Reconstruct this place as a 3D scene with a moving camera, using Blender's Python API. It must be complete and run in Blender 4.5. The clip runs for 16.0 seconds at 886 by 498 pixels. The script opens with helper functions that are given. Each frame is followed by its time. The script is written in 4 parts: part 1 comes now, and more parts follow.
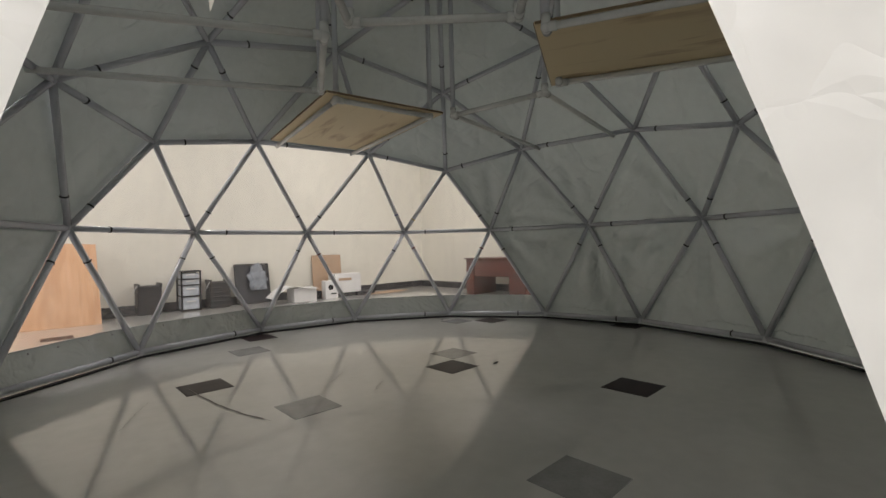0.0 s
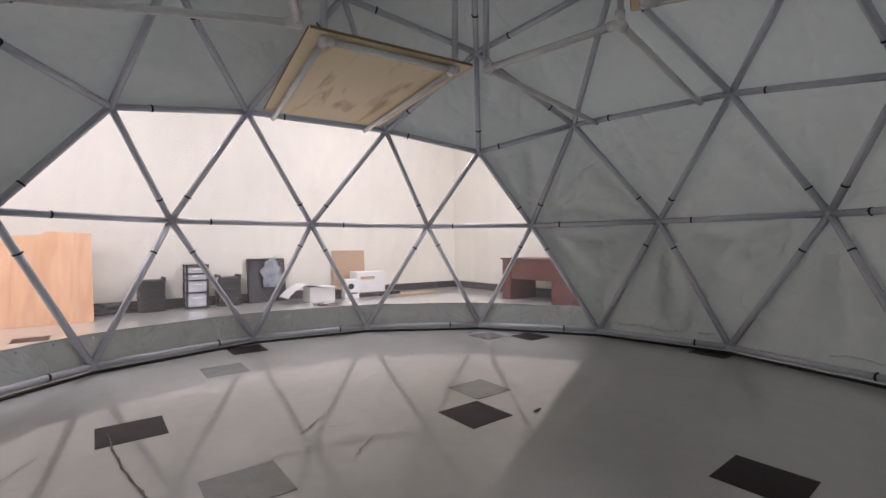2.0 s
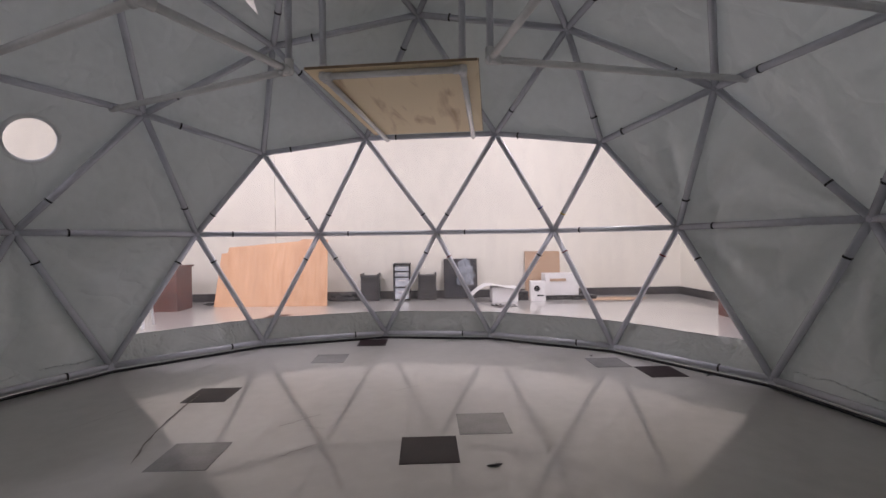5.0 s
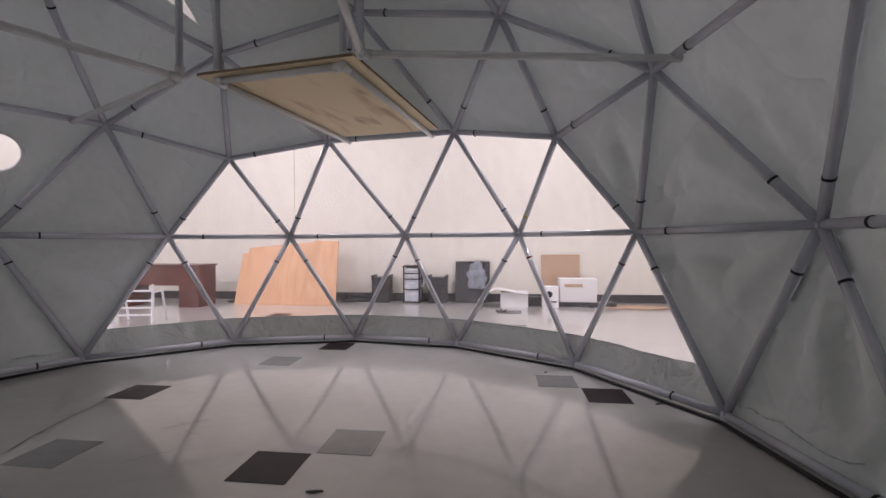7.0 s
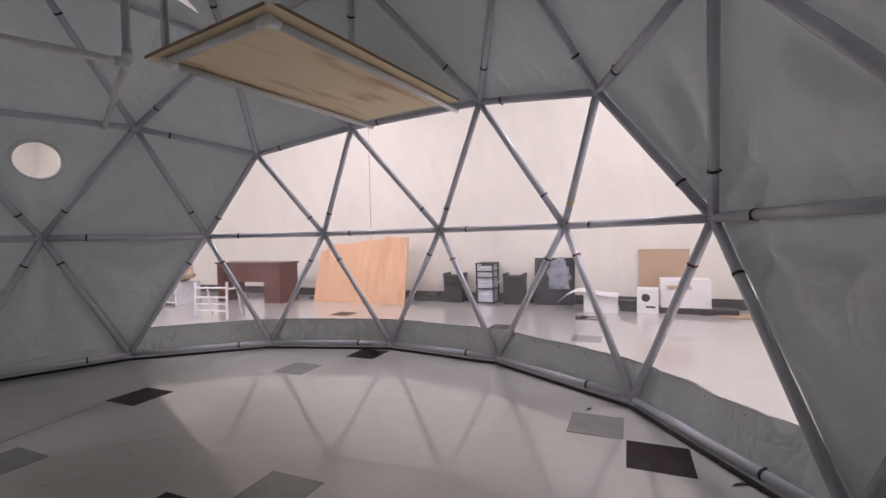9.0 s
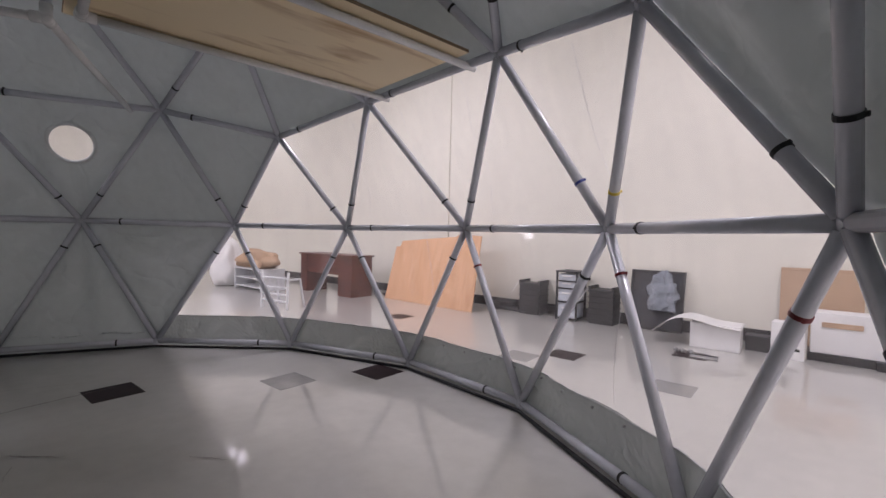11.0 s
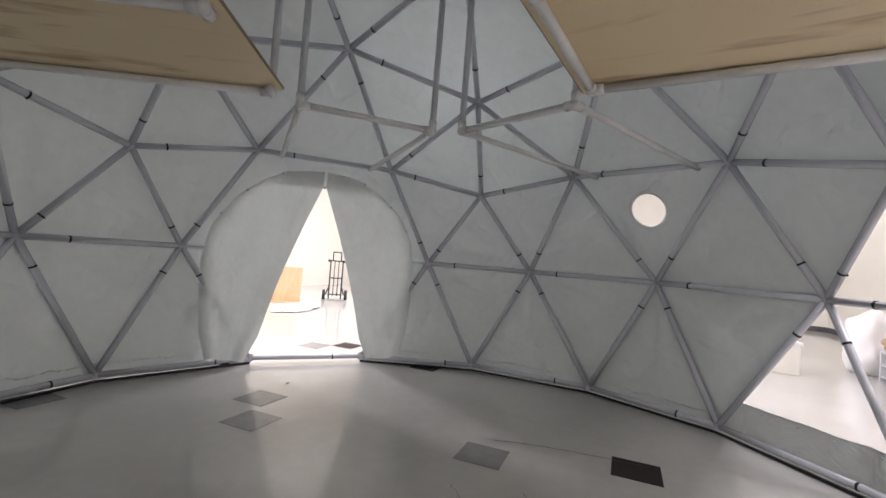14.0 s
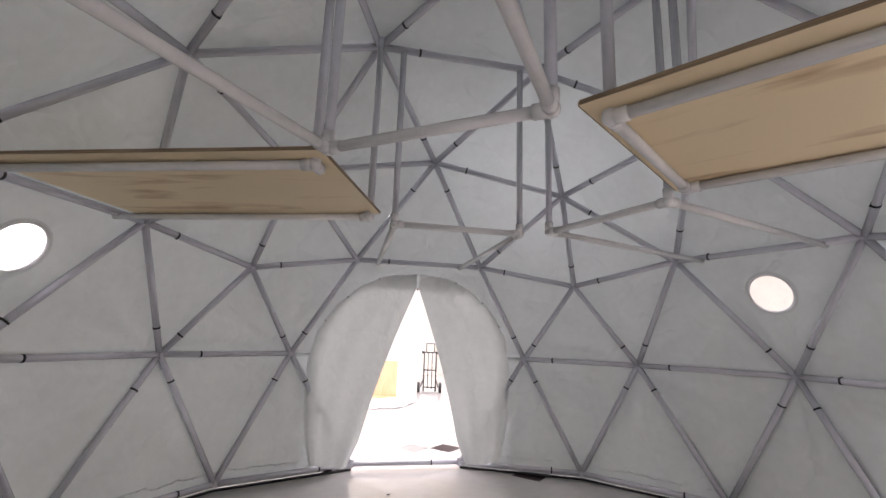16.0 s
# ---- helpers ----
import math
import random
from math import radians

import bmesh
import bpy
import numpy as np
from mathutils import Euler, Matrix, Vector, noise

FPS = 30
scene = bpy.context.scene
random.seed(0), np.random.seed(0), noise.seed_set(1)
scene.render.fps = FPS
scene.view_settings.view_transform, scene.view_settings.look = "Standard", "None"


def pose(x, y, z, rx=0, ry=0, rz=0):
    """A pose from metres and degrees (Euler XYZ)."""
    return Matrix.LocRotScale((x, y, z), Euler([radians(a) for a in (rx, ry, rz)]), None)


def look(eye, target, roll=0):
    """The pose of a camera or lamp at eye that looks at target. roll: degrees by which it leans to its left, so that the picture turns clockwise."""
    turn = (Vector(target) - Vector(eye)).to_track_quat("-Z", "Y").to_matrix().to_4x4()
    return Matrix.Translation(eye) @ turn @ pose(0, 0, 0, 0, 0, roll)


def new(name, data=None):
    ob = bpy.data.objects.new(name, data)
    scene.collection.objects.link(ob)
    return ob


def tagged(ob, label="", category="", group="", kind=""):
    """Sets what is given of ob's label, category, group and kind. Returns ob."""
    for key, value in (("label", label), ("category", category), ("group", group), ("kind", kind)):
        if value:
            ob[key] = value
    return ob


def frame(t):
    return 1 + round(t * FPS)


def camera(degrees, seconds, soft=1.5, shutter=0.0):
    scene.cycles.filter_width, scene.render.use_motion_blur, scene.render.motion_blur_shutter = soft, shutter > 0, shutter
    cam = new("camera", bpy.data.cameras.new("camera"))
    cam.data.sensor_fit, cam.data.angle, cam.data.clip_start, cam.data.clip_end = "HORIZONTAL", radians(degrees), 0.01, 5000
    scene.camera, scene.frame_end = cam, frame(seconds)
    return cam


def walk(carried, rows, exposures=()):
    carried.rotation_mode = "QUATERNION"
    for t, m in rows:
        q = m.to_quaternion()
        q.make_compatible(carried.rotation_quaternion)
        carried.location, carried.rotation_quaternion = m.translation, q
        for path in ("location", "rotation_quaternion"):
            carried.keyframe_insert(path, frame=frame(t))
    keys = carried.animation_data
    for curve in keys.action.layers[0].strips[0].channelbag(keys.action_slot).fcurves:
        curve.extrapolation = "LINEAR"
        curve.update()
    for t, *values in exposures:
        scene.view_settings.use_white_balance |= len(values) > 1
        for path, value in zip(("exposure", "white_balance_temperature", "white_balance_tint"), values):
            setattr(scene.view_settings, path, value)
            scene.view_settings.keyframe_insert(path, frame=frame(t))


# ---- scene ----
cam = camera(90.0, 16.0)
PATH = [
    (0, (-1.796, -2.594, 0.95), (-0.657, -0.95, 0.95), -1.5),
    (0.5, (-1.6, -2.383, 0.969), (-0.536, -0.689, 0.958), -0.7),
    (1, (-1.452, -2.168, 0.905), (-0.395, -0.47, 0.896), 1.8),
    (1.5, (-1.293, -1.901, 0.909), (-0.243, -0.199, 0.903), 1.6),
    (2, (-1.14, -1.799, 0.963), (-0.146, -0.063, 0.951), -0.2),
    (2.5, (-0.839, -1.812, 1.024), (0.042, -0.016, 1.008), -4.1),
    (3, (-0.517, -1.863, 0.999), (0.032, 0.06, 0.992), -2.2),
    (3.2, (-0.399, -1.877, 0.981), (-0.095, 0.1, 0.983), -0.8),
    (5.5, (0.893, -1.992, 1.112), (0.676, -0.005, 1.076), -0.7),
    (6, (1.184, -1.869, 1.107), (0.936, 0.115, 1.073), -0.7),
    (6.5, (1.473, -1.74, 1.124), (1.065, 0.218, 1.095), -0.2),
    (7, (1.717, -1.584, 1.128), (1.182, 0.343, 1.096), -0.3),
    (7.5, (1.909, -1.347, 1.119), (1.228, 0.533, 1.087), -0.4),
    (8, (2.066, -1.133, 1.105), (1.23, 0.684, 1.072), -1.1),
    (8.5, (2.161, -0.883, 1.114), (1.211, 0.877, 1.074), -1.1),
    (11, (2.367, 0.644, 1.141), (0.892, 1.993, 1.082), 1.4),
    (11.5, (2.264, 0.895, 1.114), (0.64, 2.062, 1.055), 4.0),
    (12, (2.165, 1.116, 1.135), (0.453, 2.149, 1.074), 2.6),
    (12.5, (2.055, 1.268, 1.164), (0.148, 1.87, 1.153), 3.4),
    (13, (1.864, 1.356, 1.193), (-0.134, 1.438, 1.201), 4.5),
    (13.5, (1.802, 1.301, 1.243), (-0.106, 0.702, 1.261), 5.3),
    (14, (1.778, 1.339, 1.282), (0.06, 0.315, 1.32), 4.5),
    (14.5, (1.807, 1.338, 1.303), (0.234, 0.106, 1.388), 2.5),
    (15, (1.816, 1.328, 1.348), (0.335, -0.005, 1.521), 2.4),
    (15.5, (1.814, 1.338, 1.397), (0.354, -0.004, 1.658), 1.6),
    (16, (1.819, 1.326, 1.443), (0.377, -0.007, 1.821), 2.0),
]
EXPOSURES = [(0, -0.88, 6500, 4), (0.5, -0.45, 6350, 6), (1.5, -0.40, 6050, 12), (5.5, -0.60, 6100, 19), (8.5, -0.55, 6100, 20), (11, -0.82, 6000, 17), (12, -0.92, 6050, 14), (13.0, -0.65, 6150, 14), (13.5, -0.30, 6100, 12), (14.5, 0.00, 6150, 14), (16, 0.30, 6200, 19)]
walk(cam, [(t, look(eye, target, roll)) for t, eye, target, roll in PATH], EXPOSURES)

# ---- world, lights ----
world = bpy.data.worlds.new("world")
scene.world = world
world.use_nodes = True
world.node_tree.nodes["Background"].inputs["Color"].default_value = (0.9, 0.95, 1.0, 1)
world.node_tree.nodes["Background"].inputs["Strength"].default_value = 0.05

TILE = 0.305
GRID = radians(8.5)          # the room's walls and floor tiles are turned by this against the dome
GC, GS = math.cos(GRID), math.sin(GRID)


def uv(u, v, z=0.0):
    """A place given in the room's own axes."""
    return Vector((u * GC - v * GS, u * GS + v * GC, z))


def room_pose(x, y, z, turn=0.0):
    """A pose at a world place, turned with the room."""
    return pose(x, y, z, 0, 0, 8.5 + turn)


def hall_pose(u, v, z=0.0, turn=0.0):
    """A pose at a place in the room's own axes, turned with the room."""
    return pose(*uv(u, v, z), 0, 0, 8.5 + turn)


CEILING = 4.7
WALL_N, WALL_E, WALL_S, WALL_W = 6.55, 5.4, -8.6, -14.0
# Only the first two are known, from floor reflections; the rest are added, unseen.
LAMP_PLACES = [(-8.6, 5.3), (-11.5, 5.3), (-2.6, 3.8), (2.4, 3.8), (-7.2, -1.2), (4.6, -0.6), (-9.6, -4.0), (-3.6, -6.5), (0.4, -6.9), (3.4, -5.2), (-2.6, -0.8)]
for u, v in LAMP_PLACES:
    light = bpy.data.lights.new("assumed_room_light", "AREA")
    light.shape, light.size, light.size_y = "RECTANGLE", 0.55, 1.15
    # Extra power outside the door, east and west brightens those sides.
    light.energy, light.color = 35.0 if v > 5 else 340.0 if v < -3 and u < -3 else 200.0 if u > 3 else 265.0 if u < -7 else 140.0, (1.0, 0.915, 0.93)
    lamp = new("assumed_room_light", light)
    lamp.matrix_world = pose(0, 0, 0, 0, 0, 8.5) @ pose(u, v, CEILING - 0.09)

# ---- materials ----


def material(name, color, rough=0.5, metal=0.0, var=0.12, scale=6.0, bump=0.0, bump_scale=60.0, color2=None, coat=0.0):
    """Principled surface with blotches at two scales and a fine relief."""
    m = bpy.data.materials.new(name)
    m.use_nodes = True
    nt = m.node_tree
    bsdf = nt.nodes["Principled BSDF"]
    bsdf.inputs["Roughness"].default_value = rough
    bsdf.inputs["Metallic"].default_value = metal
    bsdf.inputs["Coat Weight"].default_value = coat
    bsdf.inputs["Coat Roughness"].default_value = 0.08
    coord = nt.nodes.new("ShaderNodeTexCoord")
    big = nt.nodes.new("ShaderNodeTexNoise")
    big.inputs["Scale"].default_value, big.inputs["Detail"].default_value = scale, 6
    fine = nt.nodes.new("ShaderNodeTexNoise")
    fine.inputs["Scale"].default_value, fine.inputs["Detail"].default_value = scale * 9, 4
    for n in (big, fine):
        nt.links.new(coord.outputs["Object"], n.inputs["Vector"])
    mid = nt.nodes.new("ShaderNodeMix")
    mid.data_type = "FLOAT"
    mid.inputs[0].default_value = 0.35
    nt.links.new(big.outputs["Fac"], mid.inputs[2])
    nt.links.new(fine.outputs["Fac"], mid.inputs[3])
    ramp = nt.nodes.new("ShaderNodeValToRGB")
    dark = color2 or tuple(c * (1 - 2 * var) for c in color)
    ramp.color_ramp.elements[0].position, ramp.color_ramp.elements[1].position = 0.36, 0.6
    ramp.color_ramp.elements[0].color, ramp.color_ramp.elements[1].color = (*dark, 1), (*color, 1)
    nt.links.new(mid.outputs[0], ramp.inputs["Fac"])
    nt.links.new(ramp.outputs["Color"], bsdf.inputs["Base Color"])
    if bump:
        relief = nt.nodes.new("ShaderNodeTexNoise")
        relief.inputs["Scale"].default_value, relief.inputs["Detail"].default_value = bump_scale, 5
        nt.links.new(coord.outputs["Object"], relief.inputs["Vector"])
        b = nt.nodes.new("ShaderNodeBump")
        b.inputs["Strength"].default_value, b.inputs["Distance"].default_value = bump, 0.02
        nt.links.new(relief.outputs["Fac"], b.inputs["Height"])
        nt.links.new(b.outputs["Normal"], bsdf.inputs["Normal"])
    return m


def fabric_material(name, color, through_light=0.3, crumple=0.6, size=1.4):
    """Coated tent fabric that lets a little light through, with creases."""
    m = material(name, color, rough=0.42, var=0.05, scale=1.6)
    nt = m.node_tree
    bsdf, out = nt.nodes["Principled BSDF"], nt.nodes["Material Output"]
    coord = nt.nodes["Texture Coordinate"]
    warp = nt.nodes.new("ShaderNodeTexNoise")
    warp.inputs["Scale"].default_value, warp.inputs["Detail"].default_value = size, 4
    warp.inputs["Distortion"].default_value = 0.5
    crease = nt.nodes.new("ShaderNodeTexVoronoi")
    crease.feature = "DISTANCE_TO_EDGE"
    crease.inputs["Scale"].default_value = 2.6
    shift = nt.nodes.new("ShaderNodeVectorMath")
    shift.operation = "MULTIPLY_ADD"
    shift.inputs[1].default_value = (0.9, 0.9, 0.9)
    nt.links.new(coord.outputs["Object"], warp.inputs["Vector"])
    nt.links.new(warp.outputs["Color"], shift.inputs[0])
    nt.links.new(coord.outputs["Object"], shift.inputs[2])
    nt.links.new(shift.outputs[0], crease.inputs["Vector"])
    soft = nt.nodes.new("ShaderNodeMapRange")
    soft.inputs["From Max"].default_value = 0.12
    nt.links.new(crease.outputs["Distance"], soft.inputs["Value"])
    mixed = nt.nodes.new("ShaderNodeMath")
    mixed.operation = "MULTIPLY_ADD"
    mixed.inputs[1].default_value = 0.05
    nt.links.new(soft.outputs[0], mixed.inputs[0])
    hang = nt.nodes.new("ShaderNodeMapping")
    hang.inputs["Scale"].default_value = (2.4, 2.4, 0.7)
    hang.inputs["Rotation"].default_value = (0.25, 0.2, 0)
    nt.links.new(coord.outputs["Object"], hang.inputs["Vector"])
    drape = nt.nodes.new("ShaderNodeTexNoise")
    drape.inputs["Scale"].default_value, drape.inputs["Detail"].default_value, drape.inputs["Distortion"].default_value = 1.0, 1.5, 0.4
    nt.links.new(hang.outputs[0], drape.inputs["Vector"])
    both = nt.nodes.new("ShaderNodeMath")
    both.operation = "MULTIPLY_ADD"
    both.inputs[1].default_value = 0.8
    fold = nt.nodes.new("ShaderNodeMath")
    fold.operation = "SUBTRACT"
    fold.inputs[1].default_value = 0.5
    nt.links.new(drape.outputs["Fac"], fold.inputs[0])
    ridge = nt.nodes.new("ShaderNodeMath")
    ridge.operation = "ABSOLUTE"
    nt.links.new(fold.outputs[0], ridge.inputs[0])
    place = nt.nodes.new("ShaderNodeSeparateXYZ")
    nt.links.new(coord.outputs["Object"], place.inputs[0])
    pulled = nt.nodes.new("ShaderNodeMapRange")
    pulled.inputs["From Min"].default_value, pulled.inputs["From Max"].default_value = 0.3, 2.4
    pulled.inputs["To Min"].default_value, pulled.inputs["To Max"].default_value = 0.3, 0.9
    nt.links.new(place.outputs["X"], pulled.inputs["Value"])
    taut = nt.nodes.new("ShaderNodeMath")
    taut.operation = "MULTIPLY"
    nt.links.new(ridge.outputs[0], taut.inputs[0])
    nt.links.new(pulled.outputs[0], taut.inputs[1])
    nt.links.new(taut.outputs[0], both.inputs[0])
    nt.links.new(warp.outputs["Fac"], both.inputs[2])
    nt.links.new(both.outputs[0], mixed.inputs[2])
    b = nt.nodes.new("ShaderNodeBump")
    b.inputs["Strength"].default_value, b.inputs["Distance"].default_value = crumple, 0.11
    nt.links.new(mixed.outputs[0], b.inputs["Height"])
    nt.links.new(b.outputs["Normal"], bsdf.inputs["Normal"])
    tr = nt.nodes.new("ShaderNodeBsdfTranslucent")
    tr.inputs["Color"].default_value = (0.76, 0.84, 0.80, 1)
    nt.links.new(b.outputs["Normal"], tr.inputs["Normal"])
    mix = nt.nodes.new("ShaderNodeMixShader")
    mix.inputs[0].default_value = through_light
    nt.links.new(bsdf.outputs[0], mix.inputs[1])
    nt.links.new(tr.outputs[0], mix.inputs[2])
    nt.links.new(mix.outputs[0], out.inputs["Surface"])
    return m


def vinyl_material(name):
    """Thin clear window film: mostly clear, a weak gloss and a faint haze."""
    m = bpy.data.materials.new(name)
    m.use_nodes = True
    nt = m.node_tree
    nt.nodes.remove(nt.nodes["Principled BSDF"])
    out = nt.nodes["Material Output"]
    coord = nt.nodes.new("ShaderNodeTexCoord")
    wave = nt.nodes.new("ShaderNodeTexNoise")
    wave.inputs["Scale"].default_value, wave.inputs["Detail"].default_value = 3.0, 3
    nt.links.new(coord.outputs["Object"], wave.inputs["Vector"])
    b = nt.nodes.new("ShaderNodeBump")
    b.inputs["Strength"].default_value, b.inputs["Distance"].default_value = 0.5, 0.05
    nt.links.new(wave.outputs["Fac"], b.inputs["Height"])
    clear = nt.nodes.new("ShaderNodeBsdfTransparent")
    clear.inputs["Color"].default_value = (0.96, 0.96, 0.97, 1)
    gloss = nt.nodes.new("ShaderNodeBsdfGlossy")
    gloss.inputs["Roughness"].default_value = 0.1
    nt.links.new(b.outputs["Normal"], gloss.inputs["Normal"])
    haze = nt.nodes.new("ShaderNodeBsdfTranslucent")
    haze.inputs["Color"].default_value = (0.9, 0.88, 0.9, 1)
    first = nt.nodes.new("ShaderNodeMixShader")
    streak = nt.nodes.new("ShaderNodeTexNoise")
    streak.inputs["Scale"].default_value, streak.inputs["Detail"].default_value = 1.6, 2
    flow = nt.nodes.new("ShaderNodeMapping")
    flow.inputs["Scale"].default_value = (5.0, 5.0, 0.3)
    nt.links.new(coord.outputs["Object"], flow.inputs["Vector"])
    nt.links.new(flow.outputs[0], streak.inputs["Vector"])
    span = nt.nodes.new("ShaderNodeMapRange")
    span.inputs["From Min"].default_value, span.inputs["From Max"].default_value = 0.35, 0.75
    span.inputs["To Min"].default_value, span.inputs["To Max"].default_value = 0.04, 0.10
    nt.links.new(streak.outputs["Fac"], span.inputs["Value"])
    nt.links.new(span.outputs[0], first.inputs[0])
    nt.links.new(clear.outputs[0], first.inputs[1])
    nt.links.new(haze.outputs[0], first.inputs[2])
    mix = nt.nodes.new("ShaderNodeMixShader")
    mix.inputs[0].default_value = 0.02
    nt.links.new(first.outputs[0], mix.inputs[1])
    nt.links.new(gloss.outputs[0], mix.inputs[2])
    nt.links.new(mix.outputs[0], out.inputs["Surface"])
    return m


def wood_material(name, light_color, dark_color, rough=0.55, ring=5.0, stretch=(1, 9, 9), contrast=(0.35, 0.75)):
    """Plywood or veneer: long grain, with knots and stains from stretched noise."""
    m = bpy.data.materials.new(name)
    m.use_nodes = True
    nt = m.node_tree
    bsdf = nt.nodes["Principled BSDF"]
    bsdf.inputs["Roughness"].default_value = rough
    coord = nt.nodes.new("ShaderNodeTexCoord")
    mapping = nt.nodes.new("ShaderNodeMapping")
    mapping.inputs["Scale"].default_value = stretch
    nt.links.new(coord.outputs["Object"], mapping.inputs["Vector"])
    n = nt.nodes.new("ShaderNodeTexNoise")
    n.inputs["Scale"].default_value, n.inputs["Detail"].default_value, n.inputs["Distortion"].default_value = ring * 0.3, 8, 1.2
    nt.links.new(mapping.outputs[0], n.inputs["Vector"])
    w = nt.nodes.new("ShaderNodeTexNoise")
    w.inputs["Scale"].default_value, w.inputs["Detail"].default_value = 1.3, 4
    nt.links.new(coord.outputs["Object"], w.inputs["Vector"])
    mul = nt.nodes.new("ShaderNodeMath")
    mul.operation = "MULTIPLY_ADD"
    mul.inputs[1].default_value = 0.45
    nt.links.new(n.outputs["Fac"], mul.inputs[2])
    nt.links.new(w.outputs["Fac"], mul.inputs[0])
    ramp = nt.nodes.new("ShaderNodeValToRGB")
    ramp.color_ramp.elements[0].position, ramp.color_ramp.elements[1].position = contrast
    ramp.color_ramp.elements[0].color, ramp.color_ramp.elements[1].color = (*light_color, 1), (*dark_color, 1)
    nt.links.new(mul.outputs[0], ramp.inputs["Fac"])
    nt.links.new(ramp.outputs["Color"], bsdf.inputs["Base Color"])
    b = nt.nodes.new("ShaderNodeBump")
    b.inputs["Strength"].default_value, b.inputs["Distance"].default_value = 0.15, 0.004
    nt.links.new(n.outputs["Fac"], b.inputs["Height"])
    nt.links.new(b.outputs["Normal"], bsdf.inputs["Normal"])
    return m


PIPE = material("grey_white_pvc", (0.63, 0.645, 0.70), rough=0.26, var=0.05, scale=3, coat=0.3)
PIPE_WHITE = material("white_pvc", (0.82, 0.82, 0.81), rough=0.27, var=0.06, scale=4)
STRAP = material("black_strap", (0.012, 0.012, 0.014), rough=0.6)
STRAP_BLUE = material("blue_strap", (0.02, 0.04, 0.28), rough=0.5)
STRAP_RED = material("red_strap", (0.17, 0.014, 0.02), rough=0.5)
STRAP_YELLOW = material("yellow_strap", (0.6, 0.45, 0.05), rough=0.5)
FABRIC = fabric_material("white_tent_fabric", (0.625, 0.665, 0.67), 0.055, 0.75, 1.1)
CURTAIN = fabric_material("white_curtain_fabric", (0.72, 0.735, 0.74), 0.13)
SKIRT = fabric_material("clear_grey_skirt_film", (0.44, 0.46, 0.47), 0.14, 0.8, 2.4)
VINYL = vinyl_material("clear_vinyl")
PLY = wood_material("raw_plywood", (0.82, 0.68, 0.44), (0.42, 0.25, 0.10), ring=3.0, stretch=(0.8, 6, 6), contrast=(0.80, 1.12))
PLY_EDGE = wood_material("plywood_edge", (0.42, 0.32, 0.2), (0.22, 0.15, 0.08), stretch=(1, 1, 60))
PLY_ORANGE = wood_material("orange_plywood", (0.76, 0.46, 0.27), (0.62, 0.34, 0.18), stretch=(6, 6, 1), contrast=(0.5, 1.0))
DESK = wood_material("mahogany_veneer", (0.17, 0.055, 0.04), (0.07, 0.02, 0.016), rough=0.35, stretch=(1, 6, 6), contrast=(0.4, 0.9))
CARD = material("brown_cardboard", (0.52, 0.36, 0.24), rough=0.85, var=0.06)
FLOOR = material("cream_vinyl_tile", (0.535, 0.525, 0.495), rough=0.3, var=0.07, scale=1.1, bump=0.012, bump_scale=5, coat=0.9)
TILE_DARK = material("dark_brown_tile", (0.026, 0.013, 0.015), rough=0.42, var=0.2, scale=9, coat=0.0)
TILE_GREY = material("grey_tile", (0.28, 0.275, 0.27), rough=0.24, var=0.1, scale=9, coat=0.2)
TILE_DARK.node_tree.nodes["Principled BSDF"].inputs["Specular IOR Level"].default_value = 0.2
FLOOR.node_tree.nodes["Principled BSDF"].inputs["Coat Roughness"].default_value = 0.075
WALL = material("cream_wall_paint", (0.80, 0.77, 0.68), rough=0.7, var=0.03, scale=0.8, bump=0.05, bump_scale=90)
CEIL = material("white_ceiling_paint", (0.8, 0.8, 0.78), rough=0.9, var=0.03, scale=2)
BASE = material("black_rubber_base", (0.03, 0.027, 0.03), rough=0.5)
BLACK = material("black_plastic", (0.018, 0.018, 0.02), rough=0.45)
BLACKB = material("black_board", (0.03, 0.032, 0.04), rough=0.5, var=0.25, scale=4)
WHITE = material("white_paper", (0.82, 0.81, 0.8), rough=0.8, var=0.03, bump=0.1, bump_scale=8)
METAL_W = material("white_enamel", (0.75, 0.76, 0.78), rough=0.35)
BAG = material("milky_plastic_bag", (0.62, 0.66, 0.72), rough=0.3, var=0.15, bump=0.6, bump_scale=14)
FILM = material("grey_plastic_film", (0.30, 0.33, 0.38), rough=0.25, var=0.3, scale=7, bump=0.8, bump_scale=16)
TAN = material("tan_blanket", (0.50, 0.34, 0.22), rough=0.95, var=0.1, bump=0.4, bump_scale=20)
STEEL = material("galvanised_steel", (0.5, 0.5, 0.52), rough=0.35, metal=0.9)
INK = material("black_ink", (0.02, 0.02, 0.02), rough=0.8)
LAMPGLOW = bpy.data.materials.new("lamp_diffuser")
LAMPGLOW.use_nodes = True
LAMPGLOW.node_tree.nodes["Principled BSDF"].inputs["Emission Color"].default_value = (1, 0.97, 0.93, 1)
LAMPGLOW.node_tree.nodes["Principled BSDF"].inputs["Emission Strength"].default_value = 3.0

# ---- mesh helpers ----


def mesh_of(name, bm, mat, smooth=False):
    me = bpy.data.meshes.new(name)
    bm.to_mesh(me)
    bm.free()
    me.materials.append(mat)
    if smooth:
        for p in me.polygons:
            p.use_smooth = True
    return me


def thing(name, label, category, m=None, group="", kind=""):
    e = new(name)
    if m is not None:
        e.matrix_basis = m
    return tagged(e, label, category, group, kind)


